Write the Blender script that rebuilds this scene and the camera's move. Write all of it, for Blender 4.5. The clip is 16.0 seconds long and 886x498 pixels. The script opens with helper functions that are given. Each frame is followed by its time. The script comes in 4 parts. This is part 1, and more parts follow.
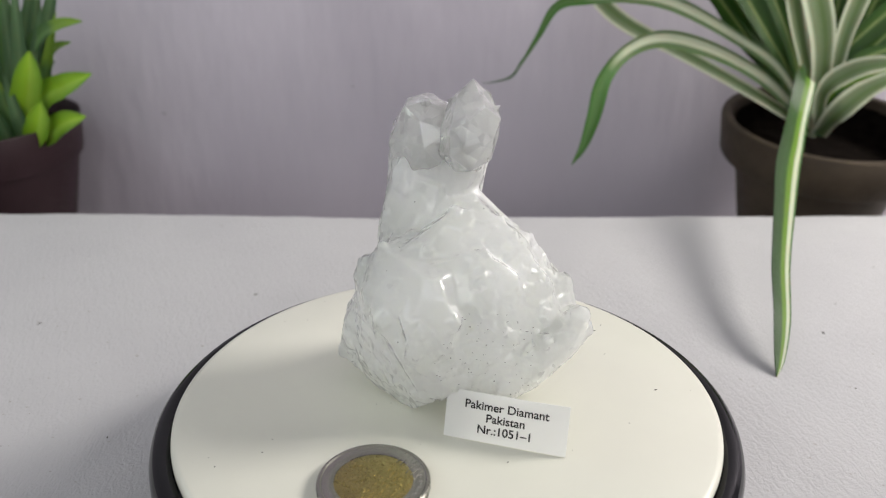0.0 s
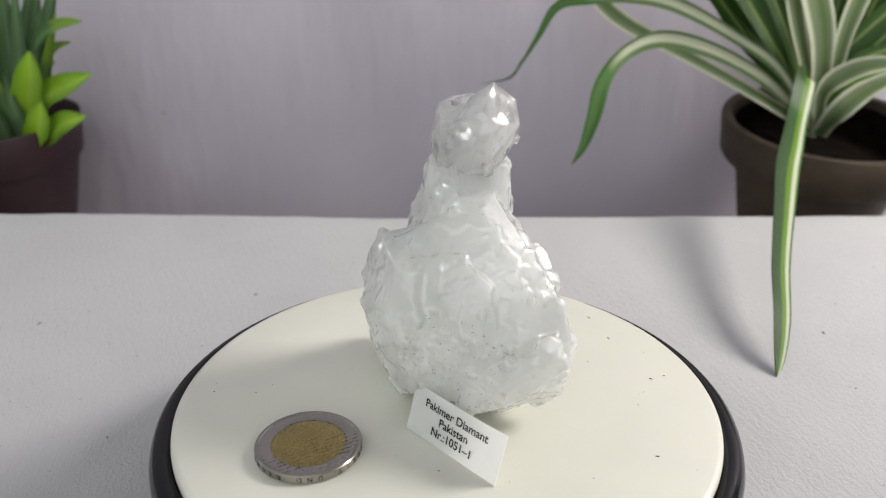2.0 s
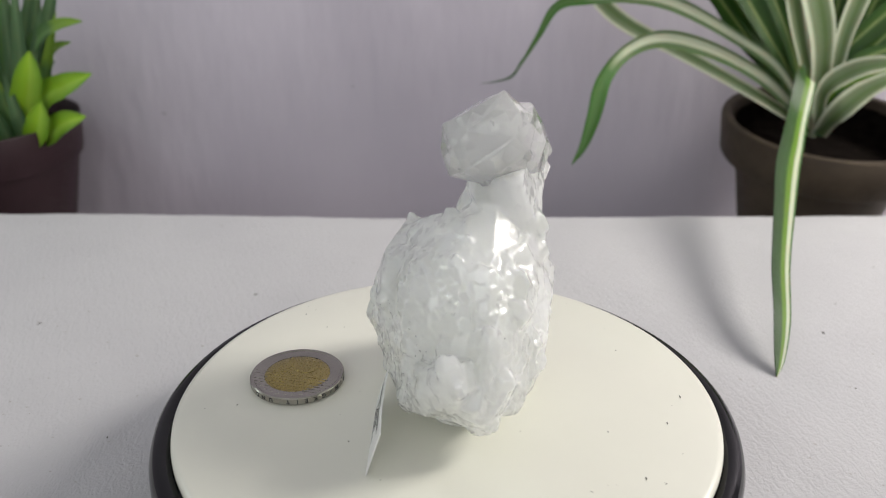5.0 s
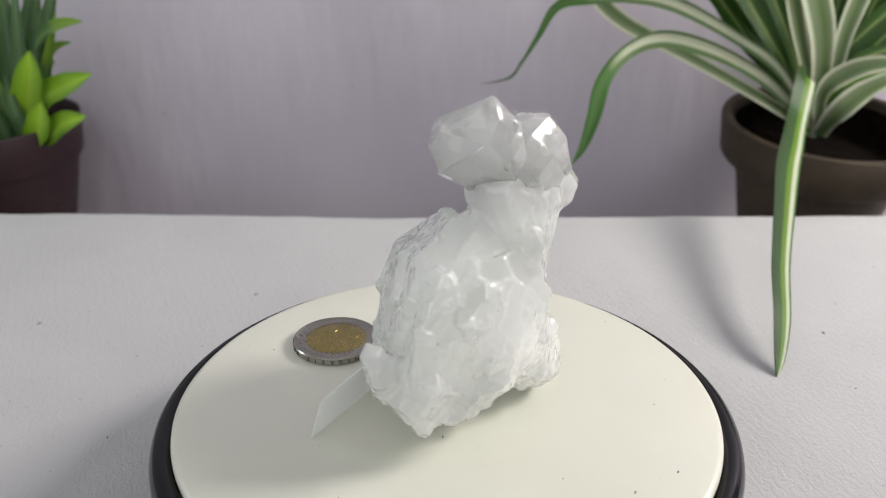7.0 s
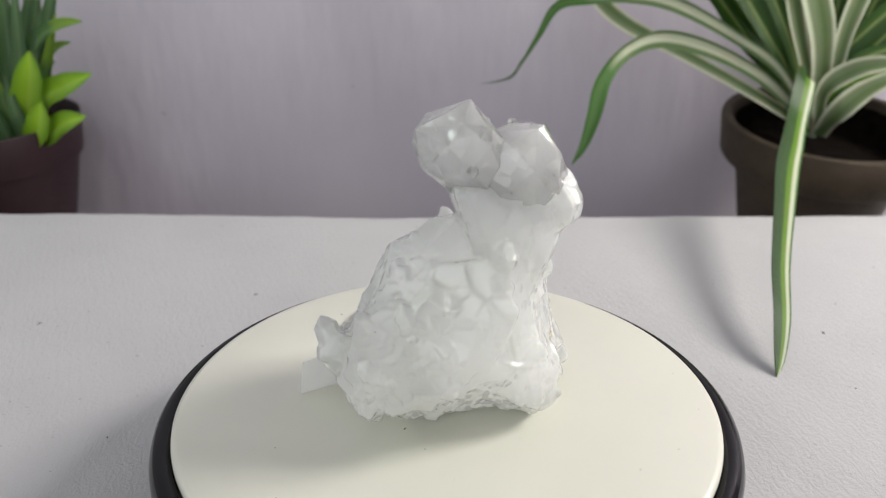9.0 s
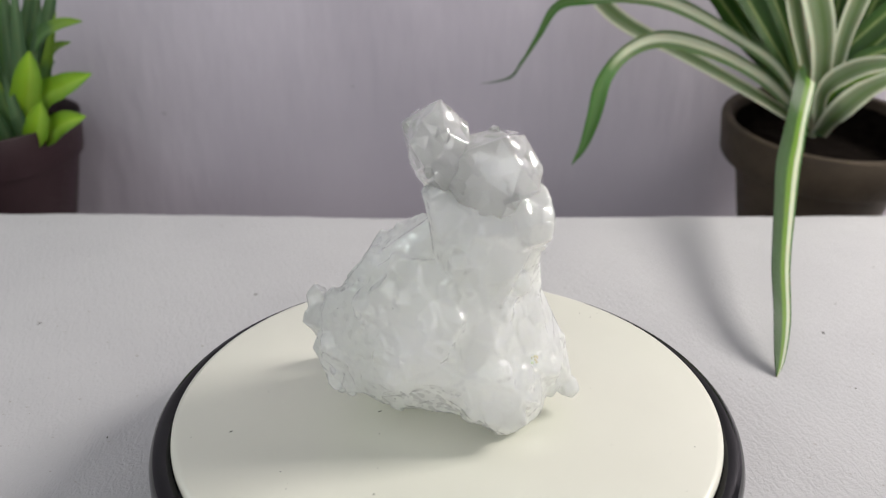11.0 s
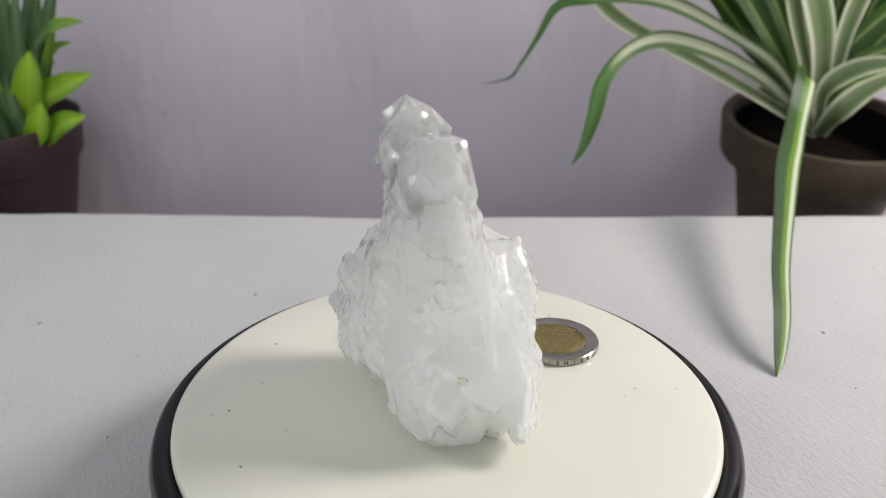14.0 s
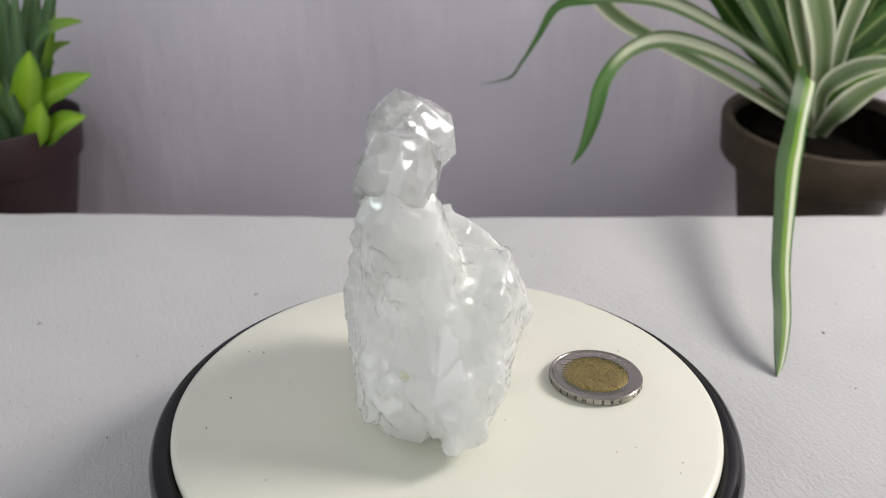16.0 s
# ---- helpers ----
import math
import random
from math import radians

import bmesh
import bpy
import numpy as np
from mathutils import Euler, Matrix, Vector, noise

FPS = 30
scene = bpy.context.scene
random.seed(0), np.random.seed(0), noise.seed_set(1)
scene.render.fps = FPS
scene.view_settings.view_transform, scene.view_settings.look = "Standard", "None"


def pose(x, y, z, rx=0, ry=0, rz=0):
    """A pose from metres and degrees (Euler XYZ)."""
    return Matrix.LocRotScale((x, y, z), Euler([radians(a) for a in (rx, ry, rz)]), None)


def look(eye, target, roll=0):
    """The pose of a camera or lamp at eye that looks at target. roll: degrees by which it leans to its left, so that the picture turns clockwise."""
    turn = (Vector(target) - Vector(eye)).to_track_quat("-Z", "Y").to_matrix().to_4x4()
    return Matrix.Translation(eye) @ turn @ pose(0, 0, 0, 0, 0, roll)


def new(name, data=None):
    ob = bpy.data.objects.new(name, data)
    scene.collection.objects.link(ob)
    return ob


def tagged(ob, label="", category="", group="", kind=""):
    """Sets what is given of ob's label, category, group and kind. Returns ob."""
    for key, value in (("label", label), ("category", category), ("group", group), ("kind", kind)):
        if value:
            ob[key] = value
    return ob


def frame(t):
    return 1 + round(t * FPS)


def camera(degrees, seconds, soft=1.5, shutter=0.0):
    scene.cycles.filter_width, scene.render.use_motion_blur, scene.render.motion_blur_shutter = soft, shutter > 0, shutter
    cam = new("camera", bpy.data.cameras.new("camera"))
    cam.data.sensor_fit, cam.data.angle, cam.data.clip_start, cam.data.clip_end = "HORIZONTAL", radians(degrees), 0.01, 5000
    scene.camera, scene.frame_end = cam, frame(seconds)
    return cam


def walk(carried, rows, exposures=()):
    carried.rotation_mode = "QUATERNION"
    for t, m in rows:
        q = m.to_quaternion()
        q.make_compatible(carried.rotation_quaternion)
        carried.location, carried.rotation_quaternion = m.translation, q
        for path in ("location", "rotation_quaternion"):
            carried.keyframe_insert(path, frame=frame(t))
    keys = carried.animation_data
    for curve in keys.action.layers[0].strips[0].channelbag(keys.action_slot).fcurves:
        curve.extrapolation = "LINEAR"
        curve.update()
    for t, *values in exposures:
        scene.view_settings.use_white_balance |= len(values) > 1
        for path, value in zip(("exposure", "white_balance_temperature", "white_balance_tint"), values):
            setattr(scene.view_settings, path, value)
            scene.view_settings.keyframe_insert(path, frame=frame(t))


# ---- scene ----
import itertools

# the camera stands still
EYE = Vector((-0.0014, -0.1805, 0.1205))
AIM = EYE + Vector((0.0, math.cos(0.408), -math.sin(0.408)))
cam = camera(58.9, 16.0, soft=1.0)
cam.data.dof.use_dof, cam.data.dof.focus_distance, cam.data.dof.aperture_fstop = True, 0.215, 15.0
walk(cam, [(0.0, look(EYE, AIM, 0.44)), (16.0, look(EYE, AIM, 0.44))], exposures=[(0.0, -0.24), (16.0, -0.24)])

SPIN = 14.845            # degrees a second, clockwise from above
TABLE_Z = -0.034         # the cloth
SHELF_Z = -0.115         # the shelf behind it, on which the pots stand
WALL_Y = 0.395

# ---- light: a soft lamp box high on one side, a small cool lamp on the other, an added fill lamp behind the camera, an unseen closed pale room that bounces it back ----
world = bpy.data.worlds.new("room_air")
scene.world = world
world.use_nodes = True
world.node_tree.nodes["Background"].inputs["Color"].default_value = (0.9, 0.95, 1.0, 1)
world.node_tree.nodes["Background"].inputs["Strength"].default_value = 0.02


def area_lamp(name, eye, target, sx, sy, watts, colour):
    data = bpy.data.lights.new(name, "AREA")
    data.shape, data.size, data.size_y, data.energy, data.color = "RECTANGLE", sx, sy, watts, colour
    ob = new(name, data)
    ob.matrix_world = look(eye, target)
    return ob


area_lamp("lamp_box", (0.68, 0.135, 0.47), (0.0, 0.05, 0.0), 0.24, 0.24, 7.5, (1.0, 0.965, 0.90))
# broad fill added behind the camera to lift the shadows and the clear quartz
area_lamp("front_fill", (-0.38, -2.15, 0.95), (-0.38, 0.0, 0.95), 2.3, 1.6, 20.5, (0.96, 0.985, 1.0))

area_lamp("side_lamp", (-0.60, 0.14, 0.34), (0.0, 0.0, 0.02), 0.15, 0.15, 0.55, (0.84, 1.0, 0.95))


# ---- materials ----
class Nodes:
    def __init__(self, name):
        self.mat = bpy.data.materials.new(name)
        self.mat.use_nodes = True
        self.nt = self.mat.node_tree
        self.p = self.nt.nodes["Principled BSDF"]

    def n(self, kind, **inputs):
        node = self.nt.nodes.new(kind)
        for k, v in inputs.items():
            key = k.replace("_", " ")
            if hasattr(v, "is_linked"):
                self.nt.links.new(v, node.inputs[key])
            else:
                node.inputs[key].default_value = v
        return node

    def link(self, a, b):
        self.nt.links.new(a, b)

    def coord(self, which="Object", scale=(1, 1, 1)):
        tc = self.nt.nodes.new("ShaderNodeTexCoord")
        mp = self.nt.nodes.new("ShaderNodeMapping")
        mp.inputs["Scale"].default_value = scale
        self.link(tc.outputs[which], mp.inputs["Vector"])
        return mp.outputs["Vector"]

    def noise(self, scale, vec, detail=4.0, rough=0.55):
        return self.n("ShaderNodeTexNoise", Vector=vec, Scale=scale, Detail=detail, Roughness=rough).outputs["Fac"]

    def ramp(self, fac, stops, mode="LINEAR"):
        r = self.nt.nodes.new("ShaderNodeValToRGB")
        r.color_ramp.interpolation = mode
        while len(r.color_ramp.elements) < len(stops):
            r.color_ramp.elements.new(0.5)
        for e, (pos, col) in zip(r.color_ramp.elements, stops):
            e.position = pos
            e.color = (*col, 1) if len(col) == 3 else col
        self.link(fac, r.inputs["Fac"])
        return r.outputs["Color"]

    def bump(self, height, strength, distance):
        b = self.nt.nodes.new("ShaderNodeBump")
        b.inputs["Strength"].default_value = strength
        b.inputs["Distance"].default_value = distance
        self.link(height, b.inputs["Height"])
        return b

    def facets(self, vec, scale, amount, mask=None):
        """A normal that leans another way in each small cell, as on a skin of tiny crystal faces."""
        cell = self.n("ShaderNodeTexVoronoi", Vector=vec, Scale=scale).outputs["Color"]
        lean = self.nt.nodes.new("ShaderNodeVectorMath")
        lean.operation = "SUBTRACT"
        self.link(cell, lean.inputs[0])
        lean.inputs[1].default_value = (0.5, 0.5, 0.5)
        size = self.nt.nodes.new("ShaderNodeVectorMath")
        size.operation = "SCALE"
        self.link(lean.outputs["Vector"], size.inputs[0])
        if mask is None:
            size.inputs["Scale"].default_value = amount
        else:
            self.link(self.math("MULTIPLY", mask, amount), size.inputs["Scale"])
        total = self.nt.nodes.new("ShaderNodeVectorMath")
        self.link(self.nt.nodes.new("ShaderNodeNewGeometry").outputs["Normal"], total.inputs[0])
        self.link(size.outputs["Vector"], total.inputs[1])
        unit = self.nt.nodes.new("ShaderNodeVectorMath")
        unit.operation = "NORMALIZE"
        self.link(total.outputs["Vector"], unit.inputs[0])
        return unit.outputs["Vector"]

    def math(self, op, a, b=0.5):
        m = self.nt.nodes.new("ShaderNodeMath")
        m.operation = op
        for i, v in enumerate((a, b)):
            if hasattr(v, "is_linked"):
                self.link(v, m.inputs[i])
            else:
                m.inputs[i].default_value = v
        return m.outputs["Value"]

    def set(self, **kw):
        for k, v in kw.items():
            sock = self.p.inputs[k.replace("_", " ")]
            if hasattr(v, "is_linked"):
                self.link(v, sock)
            else:
                sock.default_value = v
        return self


def g(v):
    return (v, v, v)


def mat_plain(name, colour, rough=0.5, metal=0.0, vary=0.08, scale=60.0, bump=0.0, gloss_vary=0.15, **kw):
    m = Nodes(name)
    v = m.coord()
    f = m.noise(scale, v, 5.0)
    lo = tuple(c * (1 - vary) for c in colour)
    hi = tuple(min(1.0, c * (1 + vary)) for c in colour)
    m.set(Base_Color=m.ramp(f, [(0.3, lo), (0.7, hi)]), Metallic=metal, **kw)
    f2 = m.noise(scale * 9, v, 3.0)
    m.set(Roughness=m.ramp(f2, [(0.3, g(rough * (1 - gloss_vary))), (0.7, g(min(1, rough * (1 + gloss_vary))))]))
    if bump:
        m.set(Normal=m.bump(f2, 0.5, bump).outputs["Normal"])
    return m.mat


def mat_cloth():
    m = Nodes("white_cloth")
    v = m.coord()
    big = m.noise(9, v, 4.0)
    fine = m.noise(900, v, 3.0, 0.7)
    wave = m.n("ShaderNodeTexWave", Vector=m.coord(scale=(1.0, 0.45, 1.0)), Scale=150.0, Distortion=9.0, Detail=3.0, Detail_Scale=3.0)
    wave.bands_direction = "DIAGONAL"
    spots = m.noise(420, v, 2.0, 0.4)
    col = m.ramp(big, [(0.3, (0.49, 0.48, 0.50)), (0.7, (0.55, 0.54, 0.555))])
    mix = m.nt.nodes.new("ShaderNodeMix")
    mix.data_type = "RGBA"
    m.link(m.ramp(spots, [(0.735, g(0)), (0.76, g(1))]), mix.inputs["Factor"])
    m.link(col, mix.inputs["A"])
    mix.inputs["B"].default_value = (0.38, 0.36, 0.35, 1)
    m.set(Base_Color=mix.outputs["Result"], Roughness=0.92, Sheen_Weight=0.15)
    h = m.math("ADD", m.math("MULTIPLY", wave.outputs["Fac"], 0.2), m.math("MULTIPLY", fine, 0.8))
    m.set(Normal=m.bump(h, 0.6, 0.0007).outputs["Normal"])
    return m.mat


def mat_wall():
    m = Nodes("lavender_wall_cloth")
    streak = m.noise(17, m.coord(scale=(1.0, 1.0, 0.42)), 3.0, 0.5)
    crease = m.n("ShaderNodeTexWave", Vector=m.coord(scale=(1.0, 1.0, 0.16)), Scale=11.0, Distortion=9.0, Detail=2.5, Detail_Scale=1.6).outputs["Fac"]
    fine = m.noise(420, m.coord(), 3.0, 0.6)
    big = m.noise(7, m.coord(), 3.0)
    m.set(Base_Color=m.ramp(big, [(0.3, (0.475, 0.437, 0.505)), (0.7, (0.53, 0.49, 0.56))]), Roughness=0.85, Specular_IOR_Level=0.3)
    h = m.math("ADD", m.math("ADD", m.math("ADD", m.math("MULTIPLY", streak, 0.9), m.math("MULTIPLY", m.noise(70, m.coord(scale=(1.0, 1.0, 0.30)), 2.0, 0.5), 0.22)), m.math("MULTIPLY", crease, 0.03)), m.math("MULTIPLY", fine, 0.03))
    m.set(Normal=m.bump(h, 0.8, 0.005).outputs["Normal"])
    return m.mat


def mat_milky():
    m = Nodes("milky_quartz")
    v = m.coord()
    cloud = m.noise(55, v, 2.5, 0.5)
    fine = m.noise(700, v, 3.0)
    m.set(Base_Color=m.ramp(cloud, [(0.3, (0.915, 0.97, 0.90)), (0.7, (0.957, 0.986, 0.935))]))
    m.set(Roughness=m.ramp(fine, [(0.35, g(0.28)), (0.7, g(0.42))]), IOR=1.5,
          Subsurface_Weight=1.0, Subsurface_Scale=0.022, Subsurface_Radius=(1.0, 1.0, 0.95),
          Coat_Weight=1.0, Coat_Roughness=0.05, Coat_IOR=1.65,
          Transmission_Weight=m.ramp(cloud, [(0.35, g(0.54)), (0.65, g(0.32))]))
    m.set(Normal=m.bump(m.noise(170, v, 4.0), 0.12, 0.0006).outputs["Normal"])
    patch = m.ramp(m.noise(75, v, 2.0), [(0.42, g(0.2)), (0.56, g(1.0))])
    m.set(Coat_Normal=m.facets(m.coord(scale=(1.0, 1.0, 0.6)), 760, 0.75, patch))
    return m.mat


def mat_clear(name, clear, deep, colour, alpha):
    m = Nodes(name)
    v = m.coord()
    m.set(Alpha=alpha, Base_Color=(*colour, 1), IOR=1.54, Roughness=0.01, Subsurface_Weight=1.0 if deep else 0.0, Subsurface_Scale=deep, Subsurface_Radius=(1.0, 1.0, 1.0),
          Coat_Weight=1.0, Coat_Roughness=0.01, Coat_IOR=1.6, Transmission_Weight=clear)
    m.set(Normal=m.facets(v, 300, 0.42), Coat_Normal=m.facets(v, 420, 0.5))
    return m.mat


def mat_leaf(name, stops, rough=0.38, tip_colour=None, tip_from=0.6):
    m = Nodes(name)
    uv = m.n("ShaderNodeSeparateXYZ", Vector=m.coord("UV"))
    along = m.noise(6, m.coord("UV", (26, 1.2, 1)), 3.0)
    x = m.math("ADD", uv.outputs["X"], m.math("MULTIPLY", m.math("SUBTRACT", along, 0.5), 0.11))
    col = m.ramp(x, stops)
    if tip_colour:
        mix = m.nt.nodes.new("ShaderNodeMix")
        mix.data_type = "RGBA"
        m.link(m.ramp(uv.outputs["Y"], [(tip_from, g(0)), (tip_from + 0.08, g(0.92))]), mix.inputs["Factor"])
        m.link(col, mix.inputs["A"])
        mix.inputs["B"].default_value = (*tip_colour, 1)
        col = mix.outputs["Result"]
    m.set(Base_Color=col, Roughness=rough, Subsurface_Weight=0.12, Subsurface_Scale=0.001, Specular_IOR_Level=0.25)
    m.set(Normal=m.bump(m.noise(5, m.coord("UV", (40, 2.0, 1)), 3.0), 0.25, 0.0004).outputs["Normal"])
    return m.mat


DISC = mat_plain("cream_plastic", (0.755, 0.745, 0.665), 0.28, vary=0.02, scale=25, gloss_vary=0.02)
BLACK = mat_plain("black_gloss_plastic", (0.006, 0.006, 0.007), 0.09, vary=0.3, scale=120, Specular_IOR_Level=0.3)
CLOTH, WALL = mat_cloth(), mat_wall()
MILKY, CLEAR = mat_milky(), mat_clear("clear_quartz", 0.60, 0.03, (0.99, 1.0, 0.985), 1.0)
SILVER = mat_plain("worn_nickel", (0.36, 0.345, 0.31), 0.22, 1.0, vary=0.04, scale=90, gloss_vary=0.03)
BRASS = mat_plain("worn_brass", (0.37, 0.305, 0.12), 0.27, 1.0, vary=0.06, scale=160, gloss_vary=0.05)
CRACK = mat_plain("mirror_bright_crack", (0.93, 0.95, 0.93), 0.06, 1.0, vary=0.03)
VEIL = mat_plain("white_crack_veil", (0.96, 0.985, 0.96), 0.10, Coat_Weight=1.0, Alpha=0.8)
GRIT = mat_plain("grey_grit", (0.22, 0.22, 0.21), 0.4)
STAIN = mat_plain("ochre_stain", (0.72, 0.68, 0.48), 0.5, Subsurface_Weight=0.5, Subsurface_Scale=0.002)
INK = mat_plain("black_ink", (0.015, 0.015, 0.016), 0.7)
MARK = mat_plain("grey_scuff", (0.26, 0.24, 0.27), 0.8)
DIRT = mat_plain("dark_grit", (0.09, 0.08, 0.07), 0.8)
PAPER = mat_plain("white_card", (0.84, 0.84, 0.83), 0.6, vary=0.02, bump=0.00003, Subsurface_Weight=0.7, Subsurface_Scale=0.002, Subsurface_Radius=(1.0, 1.0, 1.0))
CLAY = mat_plain("brown_glazed_clay", (0.056, 0.042, 0.029), 0.55, vary=0.25, scale=38, bump=0.0003, Specular_IOR_Level=0.2)
# soil colour, also put in for the shade inside the clay pot
SOIL_SHADE = mat_plain("dark_soil_and_shade", (0.008, 0.006, 0.005), 0.95, vary=0.5, scale=160, bump=0.002, Specular_IOR_Level=0.03)
PLUM = mat_plain("dark_plum_plastic", (0.024, 0.0105, 0.014), 0.5, vary=0.12, scale=50, Specular_IOR_Level=0.25)
ROOM = mat_plain("pale_room_paint", (0.84, 0.84, 0.82), 0.8, vary=0.04, scale=4)
SHELF = mat_plain("pale_shelf_paint", (0.66, 0.63, 0.62), 0.6, vary=0.05, scale=12)
CREAMY = (0.50, 0.53, 0.39)
GREY_G = (0.10, 0.145, 0.072)
STRIPED = mat_leaf("striped_leaf", [(0.0, (0.03, 0.09, 0.012)), (0.07, (0.05, 0.13, 0.02)), (0.11, CREAMY), (0.23, CREAMY), (0.29, (0.11, 0.21, 0.01)), (0.42, (0.10, 0.20, 0.008)), (0.52, (0.017, 0.060, 0.004)), (1.0, (0.012, 0.044, 0.003))])
PALE_STOPS = [(0.0, CREAMY), (0.12, CREAMY), (0.22, (0.17, 0.21, 0.12)), (0.5, (0.12, 0.17, 0.075)), (0.62, (0.085, 0.14, 0.045)), (0.84, (0.15, 0.19, 0.10)), (0.92, CREAMY), (1.0, CREAMY)]
PALE_LEAF = mat_leaf("pale_edged_leaf", PALE_STOPS)
PALE_TIP = mat_leaf("pale_leaf_with_green_tip", [(0.0, (0.10, 0.17, 0.06)), (0.25, GREY_G), (0.4, CREAMY), (0.75, (0.48, 0.53, 0.38)), (0.85, GREY_G), (1.0, (0.12, 0.18, 0.08))], tip_colour=(0.04, 0.125, 0.018), tip_from=0.56)
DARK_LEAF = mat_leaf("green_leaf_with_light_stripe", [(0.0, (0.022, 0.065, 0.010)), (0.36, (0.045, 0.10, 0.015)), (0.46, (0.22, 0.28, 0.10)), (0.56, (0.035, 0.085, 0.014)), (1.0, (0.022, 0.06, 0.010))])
DULL_LEAF = mat_leaf("dull_green_leaf", [(0.0, (0.045, 0.10, 0.04)), (0.45, (0.085, 0.15, 0.065)), (0.52, (0.12, 0.19, 0.09)), (0.6, (0.08, 0.14, 0.06)), (1.0, (0.04, 0.09, 0.035))], 0.5)
TIPPED_LEAF = mat_leaf("green_leaf_with_lime_tip", [(0.0, (0.05, 0.11, 0.03)), (0.45, (0.075, 0.15, 0.045)), (0.55, (0.11, 0.20, 0.06)), (1.0, (0.045, 0.10, 0.03))], 0.5, (0.17, 0.29, 0.035), 0.62)
LIME_LEAF = mat_leaf("lime_green_leaf", [(0.0, (0.13, 0.27, 0.012)), (0.45, (0.24, 0.42, 0.02)), (0.55, (0.30, 0.48, 0.05)), (1.0, (0.12, 0.25, 0.012))], 0.45)


# ---- builders ----
def mesh_from(name, bm, material, smooth=None):
    bmesh.ops.recalc_face_normals(bm, faces=bm.faces)
    me = bpy.data.meshes.new(name)
    bm.to_mesh(me)
    bm.free()
    me.materials.append(material)
    if smooth is not None:
        me.polygons.foreach_set("use_smooth", [True] * len(me.polygons))
        me.set_sharp_from_angle(angle=radians(smooth))
    return me


def part(name, bm, material, parent, label="", smooth=None):
    ob = new(name, mesh_from(name, bm, material, smooth))
    ob.parent = parent
    return tagged(ob, label)


def thing(name, m, label, category, group="", kind=""):
    ob = new(name)
    ob.empty_display_size = 0.02
    ob.matrix_world = m
    return tagged(ob, label, category, group, kind)


def box(bm, x0, x1, y0, y1, z0, z1, bevel=0.0):
    made = bmesh.ops.create_cube(bm, size=1.0)
    vs = made["verts"]
    for v in vs:
        v.co = Vector((x0 + (v.co.x + 0.5) * (x1 - x0), y0 + (v.co.y + 0.5) * (y1 - y0), z0 + (v.co.z + 0.5) * (z1 - z0)))
    if bevel:
        es = list({e for v in vs for e in v.link_edges})
        bmesh.ops.bevel(bm, geom=es, offset=bevel, segments=2, affect="EDGES", profile=0.5)


def lathe(bm, profile, seg=96):
    """A closed or open profile of (radius, height) turned round z."""
    rings = []
    for r, z in profile:
        if r < 1e-6:
            rings.append([bm.verts.new((0, 0, z))])
        else:
            rings.append([bm.verts.new((r * math.cos(2 * math.pi * i / seg), r * math.sin(2 * math.pi * i / seg), z)) for i in range(seg)])
    for a, b in zip(rings, rings[1:]):
        for i in range(seg):
            j = (i + 1) % seg
            if len(a) == 1 and len(b) > 1:
                bm.faces.new((a[0], b[i], b[j]))
            elif len(b) == 1 and len(a) > 1:
                bm.faces.new((a[i], a[j], b[0]))
            elif len(a) > 1:
                bm.faces.new((a[i], a[j], b[j], b[i]))


def spline(points, n):
    """A smooth line of n + 1 points through the given ones."""
    P = [Vector(q) for q in points]
    P = [P[0] * 2 - P[1]] + P + [P[-1] * 2 - P[-2]]
    out = []
    for i in range(n + 1):
        u = i / n * (len(P) - 3)
        k = min(int(u), len(P) - 4)
        t = u - k
        a, b, c, d = P[k:k + 4]
        out.append(0.5 * (2 * b + (c - a) * t + (2 * a - 5 * b + 4 * c - d) * t * t + (3 * b - a - 3 * c + d) * t ** 3))
    return out


def leaf_bm(points, width, facing=(0, -1, 0.2), fold=0.25, n=36, tip=0.35, root=0.55, thick=0.0005, twist=0.0):
    """A strap leaf along the points: width in metres, facing the given way, folded along its middle."""
    bm = bmesh.new()
    uv = bm.loops.layers.uv.new("UVMap")
    line = spline(points, n)
    cols = 6
    rows, back = [], []
    for i, q in enumerate(line):
        u = i / n
        way = (line[min(i + 1, n)] - line[max(i - 1, 0)]).normalized()
        face = Vector(facing)
        side = way.cross(face)
        if side.length < 1e-4:
            side = Vector((1, 0, 0))
        side.normalize()
        side = Matrix.Rotation(twist * u, 3, way) @ side
        up = side.cross(way)
        w = width * 0.5 * (root + (1 - root) * min(1.0, u / 0.35)) * (min(1.0, ((1 - u) / tip)) ** 0.7 if u < 1 else 0.0)
        w = max(w, 0.00012) * (1 + 0.05 * math.sin(17 * u + points[0][0] * 90))
        row = [(s, q + side * (w * s) + up * (w * fold * abs(s))) for s in [k / cols * 2 - 1 for k in range(cols + 1)]]
        rows.append([bm.verts.new(c) for s, c in row])
        back.append([bm.verts.new(c - up * thick) for s, c in row])
    def quad(vs, us):
        f = bm.faces.new(vs)
        for lp, c in zip(f.loops, us):
            lp[uv].uv = c
    for i in range(n):
        for k in range(cols):
            us = [(k / cols, i / n), ((k + 1) / cols, i / n), ((k + 1) / cols, (i + 1) / n), (k / cols, (i + 1) / n)]
            quad([rows[i][k], rows[i][k + 1], rows[i + 1][k + 1], rows[i + 1][k]], us)
            quad([back[i + 1][k], back[i + 1][k + 1], back[i][k + 1], back[i][k]], us[::-1])
        for k in (0, cols):
            us = [(k / cols, i / n), (k / cols, i / n), (k / cols, (i + 1) / n), (k / cols, (i + 1) / n)]
            quad([rows[i][k], back[i][k], back[i + 1][k], rows[i + 1][k]], us)
    return bm


